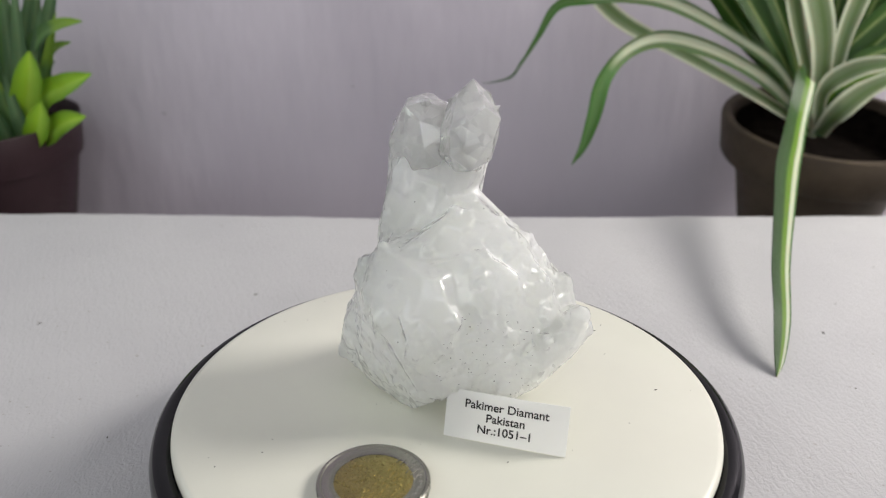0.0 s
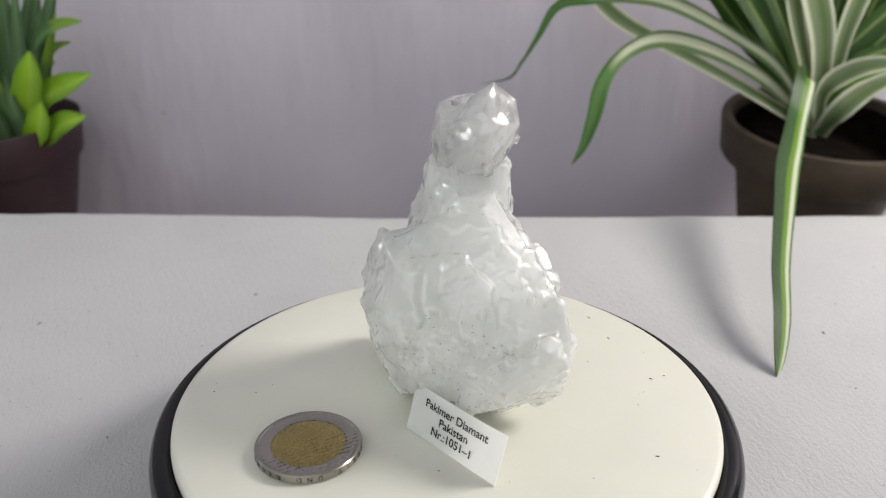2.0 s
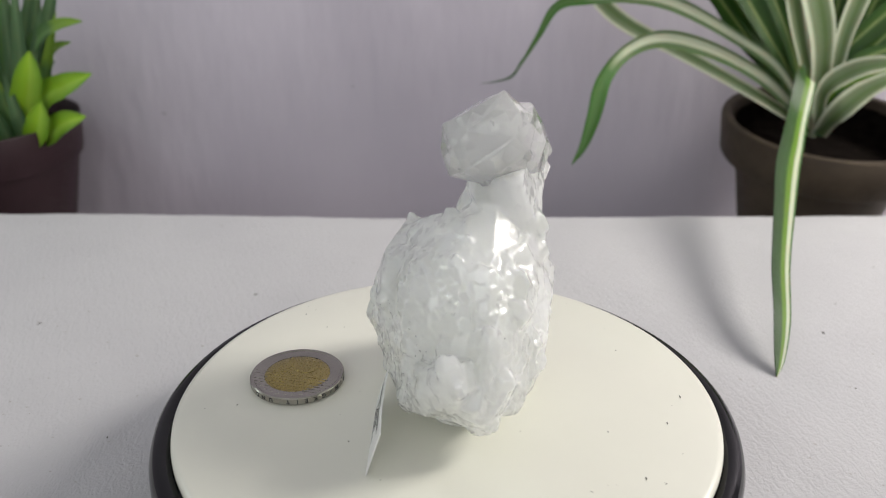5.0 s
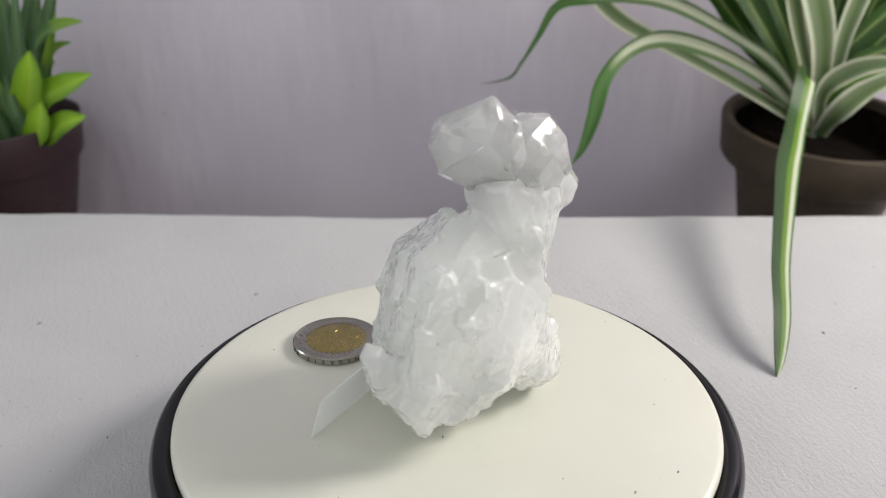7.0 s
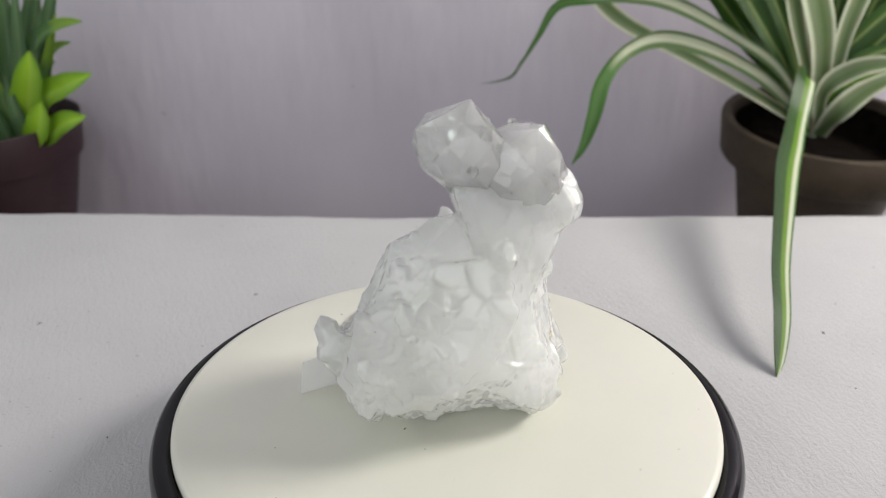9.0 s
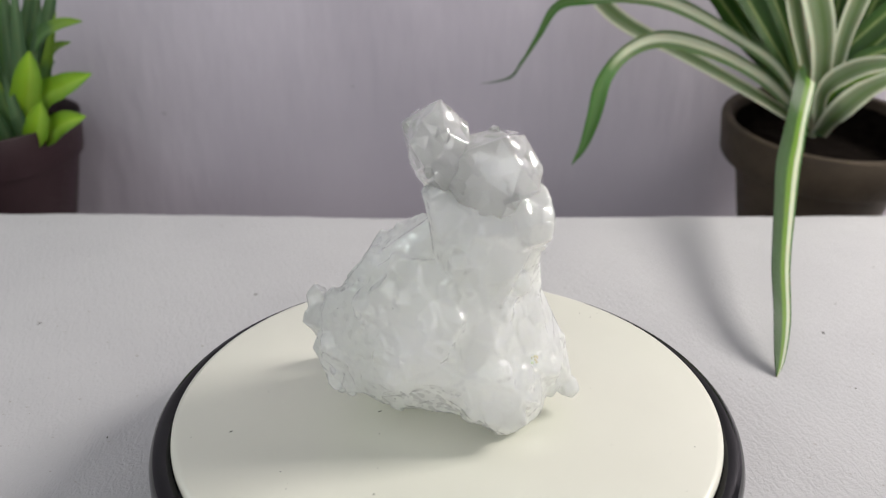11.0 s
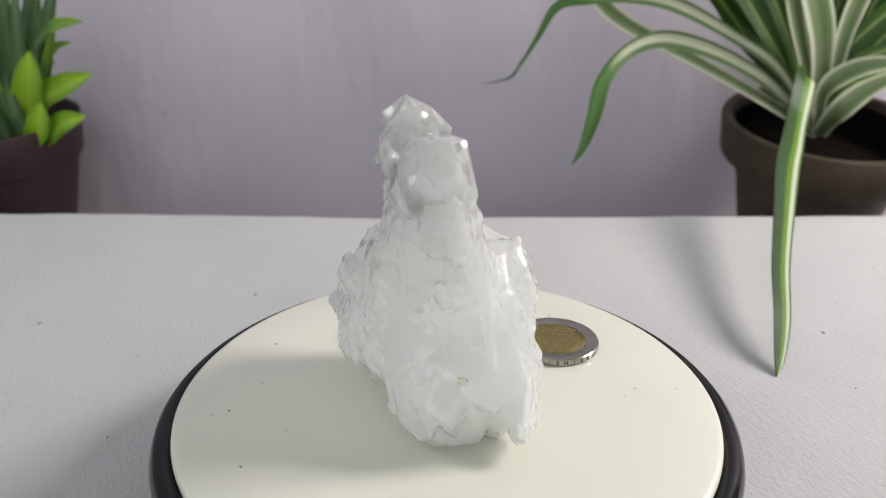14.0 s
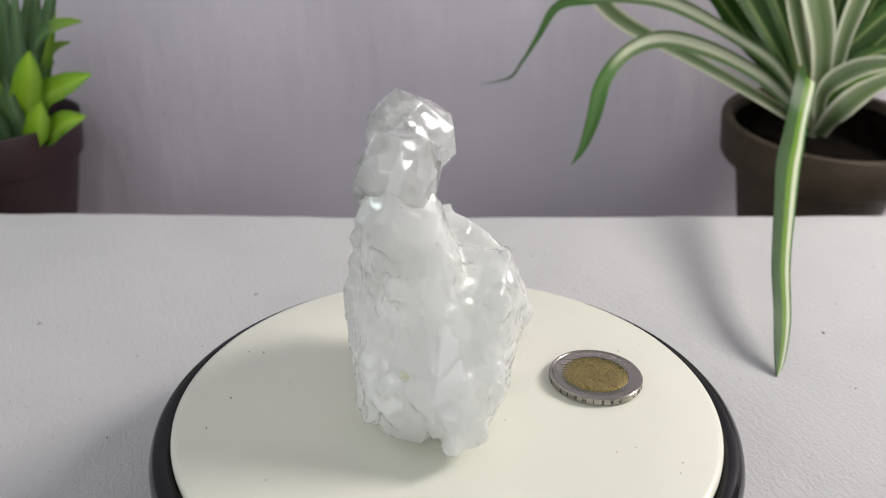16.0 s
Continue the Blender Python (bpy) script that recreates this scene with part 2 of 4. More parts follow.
def text_bm(words, size, depth, round_off=0.0):
    """Letters in the built-in font, centred, in the xz plane, facing -y."""
    cu = bpy.data.curves.new("letters", "FONT")
    cu.body, cu.size, cu.extrude, cu.align_x = words, size, depth, "CENTER"
    cu.offset = size * 0.016
    cu.bevel_depth = round_off
    ob = bpy.data.objects.new("letters", cu)
    scene.collection.objects.link(ob)
    bpy.context.view_layer.update()
    me = ob.evaluated_get(bpy.context.evaluated_depsgraph_get()).to_mesh()
    bm = bmesh.new()
    bm.from_mesh(me)
    bpy.data.objects.remove(ob)
    bpy.data.curves.remove(cu)
    return bm


# ---- the setting ----
def structure(name, bm, material, label, smooth=None):
    ob = new(name, mesh_from(name, bm, material, smooth))
    return tagged(ob, label, name.split("_")[0], kind="structure")


def build_setting():
    bm = bmesh.new()
    box(bm, -1.6, 1.6, WALL_Y, WALL_Y + 0.1, -0.85, 1.9)
    structure("wall_north", bm, WALL, "lavender-grey wall covered in faintly creased fabric")
    wall = bpy.data.objects["wall_north"]
    for x, z, r in ((-0.2097, -0.0200, 0.0011), (-0.0685, 0.0013, 0.0008)):
        bm = bmesh.new()
        lathe(bm, [(0, 0.0004), (r * 0.6, 0.0003), (r, 0.0)], 10)
        mark = part("pin_mark", bm, MARK, wall)
        mark.matrix_basis = pose(x, WALL_Y - 0.0002, z, 90)
    for name, b in (("wall_south", (-1.6, 1.6, -2.3, -2.2)), ("wall_east", (1.6, 1.7, -2.3, WALL_Y + 0.1)), ("wall_west", (-1.7, -1.6, -2.3, WALL_Y + 0.1))):
        bm = bmesh.new()
        box(bm, *b, -0.85, 1.9)
        structure(name, bm, ROOM, "plain pale painted room wall")
    bm = bmesh.new()
    box(bm, -1.7, 1.7, -2.3, WALL_Y + 0.1, 1.9, 2.0)
    structure("ceiling", bm, ROOM, "plain white painted ceiling")
    bm = bmesh.new()
    box(bm, -1.7, 1.7, -2.3, WALL_Y + 0.1, -0.95, -0.85)
    structure("floor", bm, ROOM, "plain pale room floor")


def build_table():
    # the desk against the wall, and the raised stand on it under the white cloth
    desk = thing("desk", pose(0, 0, SHELF_Z), "pale painted desk standing against the wall", "desk")
    bm = bmesh.new()
    box(bm, -0.9, 0.9, -0.35, WALL_Y - 0.003, -0.03, 0, 0.003)
    part("desktop", bm, SHELF, desk)
    for sx in (-0.86, 0.86):
        for y in (-0.31, WALL_Y - 0.045):
            bm = bmesh.new()
            box(bm, sx - 0.025, sx + 0.025, y - 0.025, y + 0.025, -0.85 - SHELF_Z, -0.03, 0.003)
            part("leg", bm, SHELF, desk)
    stand = thing("display_stand", pose(0, 0, SHELF_Z), "low wide stand draped with a white ribbed cloth", "stand")
    bm = bmesh.new()
    box(bm, -0.62, 0.62, -0.30, 0.216, 0.0, TABLE_Z - SHELF_Z - 0.002, 0.002)
    part("board", bm, SHELF, stand, "pale wooden board")
    bm = bmesh.new()
    nx, ny = 250, 110
    grid = []
    for j in range(ny + 1):
        row = []
        y = -0.30 + 0.52 * j / ny
        for i in range(nx + 1):
            x = -0.63 + 1.26 * i / nx
            z = TABLE_Z - SHELF_Z + 0.0012 * noise.noise((x * 9, y * 9, 1.3)) + 0.0005 * noise.noise((x * 40, y * 40, 2.0))
            near = min(1.0, math.hypot(x, y) / 0.12)
            e = 0.0015 * noise.noise((x * 16, 0.3, 0.0)) + 0.0045 + 0.018 * x + 0.07 * min(abs(x), 0.3) ** 2 if j == ny else 0.0
            row.append(bm.verts.new((x, y + e, (z - (TABLE_Z - SHELF_Z)) * near ** 2 + (TABLE_Z - SHELF_Z) - (0.0016 if j == ny else 0))))
        grid.append(row)
    hem = []
    for i in range(nx + 1):
        c = grid[-1][i].co
        hem.append(bm.verts.new((c.x, c.y + 0.002, 0.004)))
    for j in range(ny):
        for i in range(nx):
            bm.faces.new((grid[j][i], grid[j][i + 1], grid[j + 1][i + 1], grid[j + 1][i]))
    for i in range(nx):
        bm.faces.new((grid[-1][i], grid[-1][i + 1], hem[i + 1], hem[i]))
    part("cloth", bm, CLOTH, stand, "white ribbed cloth with a few dark specks of lint", smooth=50)
    specks("lint", "dark specks of lint", stand, cloth_spots, TABLE_Z - SHELF_Z, 8)


# ---- the turntable ----
def build_turntable():
    base = thing("turntable", pose(0, 0, 0), "round motorised turntable with a cream plate on a black base", "turntable")
    bm = bmesh.new()
    lathe(bm, [(0, -0.012), (0.0715, -0.012), (0.0722, -0.0036), (0.0738, -0.0026), (0.0756, -0.0028), (0.0769, -0.0040), (0.0776, -0.0062), (0.0777, -0.0100),
               (0.0770, -0.016), (0.0755, -0.024), (0.0735, -0.030), (0.0715, TABLE_Z + 0.001), (0, TABLE_Z + 0.001)], 160)
    part("base", bm, BLACK, base, "glossy black rounded base", smooth=40)
    for k in range(4):
        bm = bmesh.new()
        lathe(bm, [(0, 0.0025), (0.006, 0.0025), (0.0065, 0.001), (0.006, 0), (0, 0)], 24)
        foot = part("rubber_foot", bm, BLACK, base)
        a = math.pi / 4 + k * math.pi / 2
        foot.location = (0.058 * math.cos(a), 0.058 * math.sin(a), TABLE_Z)
    return base


def build_plate(holder):
    bm = bmesh.new()
    lathe(bm, [(0, -0.0105), (0.0690, -0.0105), (0.0705, -0.0045), (0.0716, -0.0034), (0.0719, -0.0020), (0.0717, -0.0009), (0.0711, -0.0003), (0.0700, 0), (0.05, 0), (0.02, 0), (0, 0)], 200)
    plate = part("plate", bm, DISC, holder, "cream white round plate with faint scratches", smooth=40)
    specks("dust", "tiny specks of dust", plate, plate_spots, 0.0, 9)
    return plate


def specks(name, label, owner, spots, z, seed):
    """Scattered grains and short fibres lying on a surface."""
    rng = random.Random(seed)
    bm = bmesh.new()
    for x, y, r in spots(rng):
        made = bmesh.ops.create_icosphere(bm, subdivisions=1, radius=r)
        a, k = rng.uniform(0, 6.28), rng.choice((1.0, 1.2, 1.6, 3.0))
        for v in made["verts"]:
            q = Vector((v.co.x * k, v.co.y, v.co.z * 0.5 + r * 0.35))
            v.co = Vector((x + q.x * math.cos(a) - q.y * math.sin(a), y + q.x * math.sin(a) + q.y * math.cos(a), z + q.z))
    ob = part(name, bm, DIRT, owner, label)
    return tagged(ob, kind="stuff")


def cloth_spots(rng):
    for k in range(70):
        x, y = rng.uniform(-0.22, 0.24), rng.uniform(-0.03, 0.19)
        if math.hypot(x, y) > 0.085:
            yield x, y, rng.choice((0.00018, 0.00022, 0.0003, 0.0004))


def plate_spots(rng):
    for k in range(46):
        r, a = 0.068 * math.sqrt(rng.random()), rng.uniform(0, 6.28)
        yield r * math.cos(a), r * math.sin(a), rng.choice((0.00007, 0.0001, 0.00014, 0.0002))


# ---- the specimen ----
def joined(bm, voxel):
    """The outer skin of overlapping lumps, as vertex and polygon arrays."""
    me = bpy.data.meshes.new("lump")
    bm.to_mesh(me)
    bm.free()
    ob = bpy.data.objects.new("lump", me)
    scene.collection.objects.link(ob)
    mod = ob.modifiers.new("skin", "REMESH")
    mod.mode, mod.voxel_size = "VOXEL", voxel
    bpy.context.view_layer.update()
    ev = ob.evaluated_get(bpy.context.evaluated_depsgraph_get()).to_mesh()
    out = bmesh.new()
    out.from_mesh(ev)
    bpy.data.objects.remove(ob)
    bpy.data.meshes.remove(me)
    return out


def face_ways(turn):
    """The directions that the faces of parallel-grown crystals share."""
    m = pose(0, 0, 0, *turn).to_3x3()
    ways = []
    for x in (-1, 0, 1):
        for y in (-1, 0, 1):
            for z in (-1, 0, 1):
                if x or y or z:
                    ways.append((m @ Vector((x, y * 1.15, z * 0.9)).normalized())[:])
    return np.array(ways)


def faceted(bm, cells, pull, tilt, seed, jag=0.0, spot=None, reach=1.0, ways=None):
    """Press the skin into flat crystal faces, one to a cell, with sharp steps between them; near spot alone, where one is given."""
    rng = np.random.default_rng(seed)
    bm.normal_update()
    co = np.array([v.co[:] for v in bm.verts])
    no = np.array([v.normal[:] for v in bm.verts])
    ids = np.arange(len(co))
    if spot is not None:
        ids = ids[((co - np.array(spot)) ** 2).sum(1) < reach ** 2]
    q, qn = co[ids], no[ids]
    pick = rng.choice(len(ids), cells, replace=False)
    grow = 1.0 + 1.2 * rng.random(cells)
    cc, cn = q[pick], qn[pick]
    key = np.empty(len(ids), int)
    for a in range(0, len(ids), 2000):
        d = (((q[a:a + 2000, None] - cc[None]) ** 2).sum(-1) + 0.00002 * (1 - qn[a:a + 2000] @ cn.T)) * grow
        key[a:a + 2000] = d.argmin(1)
    order = np.argsort(key, kind="stable")
    cuts = np.searchsorted(key[order], np.arange(cells + 1))
    for k in range(cells):
        sel = order[cuts[k]:cuts[k + 1]]
        if len(sel) < 3:
            continue
        n = qn[sel].mean(0)
        if ways is not None:
            n = ways[(ways @ n).argmax()] + 0.25 * n
        n = n + rng.normal(0, tilt, 3)
        n /= np.linalg.norm(n)
        h = np.clip((q[sel] - q[sel].mean(0)) @ n, -0.0007, 0.0007)
        q[sel] = q[sel] - (pull * h + jag * rng.normal())[:, None] * n
    co[ids] = q
    for v, c in zip(bm.verts, co):
        v.co = c
        if v.co.z < 0:
            v.co.z = 0.0
    return bm


def crystal_block(c, s, turn, seed, top, loose=0.05):
    """A crystal: a block with its edges and corners cut off in flat faces. Centre and half sizes in millimetres, turn in degrees; top: the height at which it ends against the clear crystals."""
    rng = random.Random(seed)
    m = pose(*(v / 1000 for v in c), *turn)
    normals, offsets = [], []
    for d in itertools.product((-1, 0, 1), repeat=3):
        cut = {0: 0, 1: 1.0, 2: 1.55, 3: 2.05}[sum(abs(v) for v in d)]
        if cut:
            n = m.to_3x3() @ Vector([v / (h / 1000) for v, h in zip(d, s)])
            k = n.length
            n.normalize()
            n = (n + Vector([rng.gauss(0, loose) for _ in range(3)])).normalized()
            normals.append(n[:])
            offsets.append(cut / k * rng.uniform(1 - loose, 1 + loose * 0.5) + n.dot(m.translation))
    for way, reach in (((0, 0, -1), 0.0), ((0.1, -0.12, 1), top)):
        normals.append(Vector(way).normalized()[:])
        offsets.append(reach)
    N, D = np.array(normals), np.array(offsets)
    three = np.array(list(itertools.combinations(range(len(D)), 3)))
    A = N[three]
    good = np.abs(np.linalg.det(A)) > 0.02
    corners = np.linalg.solve(A[good], D[three[good]][..., None])[..., 0]
    corners = corners[(corners @ N.T <= D + 1e-7).all(1)]
    bm = bmesh.new()
    for q in np.unique(corners.round(5), axis=0):
        bm.verts.new(q)
    made = bmesh.ops.convex_hull(bm, input=bm.verts)
    bmesh.ops.delete(bm, geom=[e for e in made["geom_interior"] if isinstance(e, bmesh.types.BMVert)], context="VERTS")
    bmesh.ops.dissolve_limit(bm, angle_limit=radians(4), verts=bm.verts, edges=bm.edges)
    return bm


def sharp_crystal(c, s, turn, apex, seed, count=46, grow=1.06):
    """A clear crystal with flat faces: the hull of points spread over a rounded block, and its points."""
    rng = random.Random(seed)
    bm = bmesh.new()
    m = pose(*(v / 1000 for v in c), *turn)
    for i in range(count):
        z = 1 - 2 * (i + 0.5) / count
        a = 2.39996 * i + rng.uniform(-0.25, 0.25)
        r = math.sqrt(1 - z * z)
        q = (r * math.cos(a), r * math.sin(a), z)
        k = grow * sum(abs(v) ** 3 for v in q) ** (-1 / 3) * rng.uniform(0.975, 1.0)
        bm.verts.new(m @ Vector((q[0] * k * s[0] / 1000, q[1] * k * s[1] / 1000, q[2] * k * s[2] / 1000)))
    for q in apex:
        bm.verts.new(Vector(q) / 1000)
    made = bmesh.ops.convex_hull(bm, input=bm.verts)
    loose = [e for e in made["geom_interior"] if isinstance(e, bmesh.types.BMVert)]
    bmesh.ops.delete(bm, geom=loose, context="VERTS")
    bmesh.ops.dissolve_limit(bm, angle_limit=radians(9), verts=bm.verts, edges=bm.edges)
    bmesh.ops.bevel(bm, geom=list(bm.edges), offset=0.00012, segments=1, affect="EDGES")
    return bm


def add_to(bm, other):
    """Put a bmesh's faces into another."""
    me = bpy.data.meshes.new("bit")
    other.to_mesh(me)
    other.free()
    bm.from_mesh(me)
    bpy.data.meshes.remove(me)


def quartz_point(bm, at, radius, length, turn):
    """A six-sided crystal with a pyramid at each end."""
    m = Matrix.Translation(at) @ pose(0, 0, 0, *turn)
    rings = []
    for z in (-length / 2, length / 2):
        rings.append([bm.verts.new(m @ Vector((radius * math.cos(math.pi * i / 3), radius * math.sin(math.pi * i / 3), z))) for i in range(6)])
    tips = [bm.verts.new(m @ Vector((0, 0, z))) for z in (-length / 2 - radius * 0.9, length / 2 + radius * 0.9)]
    for i in range(6):
        j = (i + 1) % 6
        bm.faces.new((rings[0][i], rings[0][j], rings[1][j], rings[1][i]))
        bm.faces.new((rings[0][j], rings[0][i], tips[0]))
        bm.faces.new((rings[1][i], rings[1][j], tips[1]))


def flake(rng, middle, size):
    """A thin broken sheet, as the veils inside a cracked crystal."""
    bm = bmesh.new()
    m = Matrix.Translation(middle) @ Euler([rng.uniform(0, 6.28) for _ in range(3)]).to_matrix().to_4x4()
    for i in range(9):
        a = 2 * math.pi * i / 9
        r = size * rng.uniform(0.5, 1.0)
        for z in (-0.00007, 0.00007):
            bm.verts.new(m @ Vector((r * math.cos(a), r * 0.6 * math.sin(a), z + rng.uniform(0, 0.0002))))
    bmesh.ops.convex_hull(bm, input=bm.verts)
    return bm


def milky_blocks():
    """Blocks of the milky body: centre and half sizes in millimetres, turn in degrees."""
    yield (3.6, 17.2, 13.2, 21.2, 4.4, 12.3, 36, 17, 168)
    yield (3.1, 5.0, 14.8, 12.0, 15.6, 29.4, -77, -28, -114)
    yield (23.2, -9.2, 17.3, 14.0, 4.4, 6.1, -14, 36, -163)
    yield (-9.2, -3.9, 22.7, 21.7, 16.1, 9.3, -106, 79, 123)
    yield (6.5, 18.2, 22.8, 4.3, 8.6, 24.4, -45, -8, -125)
    yield (-20.6, 8.1, 24.3, 8.1, 21.9, 4.3, 70, 9, -99)
    yield (-7.1, 19.6, 26.9, 12.7, 25.8, 4.3, 82, -12, -157)
    yield (4.4, -11.8, 28.0, 14.9, 16.7, 4.3, -79, 16, -166)
    yield (18.5, 11.5, 28.9, 13.9, 4.4, 20.9, -18, 46, 120)
    yield (3.2, -6.3, 30.1, 6.6, 20.7, 20.9, 34, -20, -82)
    yield (11.5, 8.3, 30.2, 14.4, 4.3, 29.1, 17, -49, -47)
    yield (5.3, 2.8, 37.4, 4.7, 17.6, 14.5, 37, 7, 78)
    yield (8.8, 9.8, 41.7, 10.0, 4.8, 30.0, -10, 51, 138)
    yield (-0.2, 19.5, 44.1, 4.6, 9.1, 27.3, 22, -1, -108)
    yield (-3.7, 13.5, 45.5, 4.3, 11.3, 29.6, 6, -9, -129)
    yield (-8.6, 13.1, 47.4, 23.5, 10.3, 4.3, 119, -64, 92)
    yield (-12.6, 15.3, 47.5, 4.3, 4.6, 26.5, -11, 10, 8)
    yield (-8.1, 11.2, 52.4, 4.3, 24.8, 8.7, 92, -25, -133)


def neck_blocks():
    """The cloudy neck under the clear crystals: the same, and the height at which each block ends."""
    yield (-10.4, 19.1, 57.0, 8.2, 5.4, 10.3, -10, -52, -72, 70)
    yield (1.3, 13.6, 56.0, 7.6, 7.0, 14.0, 18, -12, 57, 62)
    yield (-5.5, 17.5, 58.0, 8.0, 7.0, 9.0, 18, -12, 57, 65)


def clear_blocks():
    """The clear crystals at the top: centre and half sizes in millimetres, turn in degrees."""
    yield (-4.9, 17.0, 65.1, 10.6, 8.4, 10.3, 162, 73, 115)
    yield (4.9, 7.8, 70.7, 6.7, 10.5, 9.1, 7, 17, 3)


def build_specimen():
    spec = thing("quartz_cluster", pose(0, 0, 0), "milky white quartz cluster with clear crystals at its top", "mineral")
    rng = random.Random(17)
    bm = bmesh.new()
    skin_spots = []
    for i, c in enumerate(milky_blocks()):
        block = crystal_block(c[:3], c[3:6], c[6:9], 40 + i, 0.0555)
        skin_spots += [f.calc_center_median() for f in block.faces] + [v.co.copy() for v in block.verts]
        add_to(bm, block)
    for i, c in enumerate(neck_blocks()):
        add_to(bm, crystal_block(c[:3], c[3:6], c[6:9], 70 + i, c[9] / 1000))
    # small parallel crystals that break the edges of the blocks
    for at in skin_spots:
        if rng.random() < 0.30 and 0.004 < at.z < 0.054:
            size = rng.choice((1.2, 1.6, 2.0, 2.6, 3.2)) / 1000
            inward = (Vector((0.0, 0.005, 0.028)) - at).normalized()
            quartz_point(bm, at + inward * size * 0.75, size, size * rng.uniform(0.8, 1.5), (24 + rng.gauss(0, 7), -18 + rng.gauss(0, 7), 35 + rng.gauss(0, 7)))
    ways = face_ways((24, -18, 35))
    bm = joined(bm, 0.00042)
    bmesh.ops.smooth_vert(bm, verts=bm.verts, factor=0.5, use_axis_x=True, use_axis_y=True, use_axis_z=True)
    bm = faceted(bm, 420, 0.40, 0.03, 5, ways=ways)
    bmesh.ops.smooth_vert(bm, verts=bm.verts, factor=0.5, use_axis_x=True, use_axis_y=True, use_axis_z=True)
    bm = faceted(bm, 700, 0.95, 0.30, 7, 0.00007, (0.009, -0.017, 0.021), 0.012)
    bm = faceted(bm, 170, 0.8, 0.04, 8, 0.00005, (0.018, -0.006, 0.036), 0.015, ways=ways)
    bm = faceted(bm, 130, 0.85, 0.10, 9, 0.00006, (-0.020, 0.0, 0.016), 0.013, ways=ways)
    bm = faceted(bm, 120, 0.85, 0.08, 10, 0.00006, (0.024, 0.010, 0.022), 0.013, ways=ways)
    for k in range(2):
        bmesh.ops.smooth_vert(bm, verts=bm.verts, factor=0.45, use_axis_x=True, use_axis_y=True, use_axis_z=True)
    for v in bm.verts:
        v.co.z = max(v.co.z, 0.0)
    body = part("milky_body", bm, MILKY, spec, "cloudy white body with many small faces", smooth=24)
    apexes = {0: [(-5.9, 22.4, 76.8), (-13.0, 17.0, 70.5)], 1: [(5.6, 11.2, 82.8)]}
    bodies = []
    rng = random.Random(3)
    for i, c in enumerate(clear_blocks()):
        bm = sharp_crystal(c[:3], c[3:6], c[6:9], apexes[i], 22 + i, 30, 1.08)
        clear = part("clear_crystal", bm, CLEAR, spec, "clear glassy crystal with inner cracks")
        bodies.append(clear)
        m = pose(*(v / 1000 for v in c[:3]), *c[6:9])
        for k in range(44):
            way = Vector([rng.gauss(0, 1) for _ in range(3)]).normalized() * rng.uniform(0.55, 0.92)
            at = m @ Vector([q * v / 1000 for q, v in zip(way, c[3:6])])
            part("inner_veil", flake(rng, at, rng.uniform(0.0008, 0.0030)), (VEIL, VEIL, CRACK)[k % 3], clear)
    # small crystals standing on the skin, most of them grown parallel
    shapes, glassy = [], []
    for slim in (0.7, 1.0, 1.5, 2.1):
        bm = bmesh.new()
        quartz_point(bm, Vector(), 1.0, slim, (0, 0, 0))
        bmesh.ops.bevel(bm, geom=list(bm.edges), offset=0.05, segments=1, affect="EDGES")
        shapes.append(mesh_from("crystal_point", bm.copy(), MILKY))
        glassy.append(mesh_from("crystal_point", bm, CLEAR))
    skin = [(v.co.copy(), v.normal.copy()) for v in body.data.vertices]
    head = [(v.co.copy(), v.normal.copy()) for ob in bodies for v in ob.data.vertices]
    for pool, spot, reach, count, small, large, loose in (
            (skin, (0.0, 0.005, 0.03), 0.06, 10, 0.5, 1.1, 12), (head, (-0.003, 0.014, 0.06), 0.03, 22, 0.8, 2.2, 16)):
        near = [q for q in pool if (q[0] - Vector(spot)).length < reach and q[0].z > 0.003]
        for k in range(count):
            at, n = near[rng.randrange(len(near))]
            size = rng.uniform(small, large) / 1000
            ob = new("crystal_point", (glassy if pool is head else shapes)[rng.randrange(4)])
            ob.parent = spec
            turn = Euler([radians(v + rng.gauss(0, loose)) for v in (24, -18, 35)]).to_matrix().to_4x4()
            ob.matrix_basis = Matrix.Translation(at - n * size * 0.97) @ turn @ Matrix.Diagonal((size, size, size, 1))
    skin = [q[0] for q in skin]
    bm = bmesh.new()
    grit_spots = []
    for k in range(5200):
        q = skin[rng.randrange(len(skin))]
        near = (q - Vector((0.009, -0.017, 0.019))).length < 0.014
        if near and len(grit_spots) < 90 or rng.random() < 0.006:
            grit_spots.append(q)
    for q in grit_spots:
        made = bmesh.ops.create_icosphere(bm, subdivisions=1, radius=rng.uniform(0.00008, 0.0002))
        for v in made["verts"]:
            v.co = q + Vector((v.co.x * rng.uniform(0.6, 1.6), v.co.y, v.co.z * 0.8))
    tagged(part("grit", bm, GRIT, spec, "fine grey grit in the crystal faces"), kind="stuff")
    bm = bmesh.new()
    q = min(skin, key=lambda c: (c - Vector((-0.016, 0.024, 0.021))).length)
    for k in range(16):
        made = bmesh.ops.create_icosphere(bm, subdivisions=1, radius=rng.uniform(0.00015, 0.0004))
        o = q + Vector([rng.uniform(-0.0011, 0.0011) for _ in range(3)])
        o = min(skin, key=lambda c: (c - o).length)
        for v in made["verts"]:
            v.co = o + v.co
    part("iron_stain", bm, STAIN, spec, "small yellowish stain")
    return spec


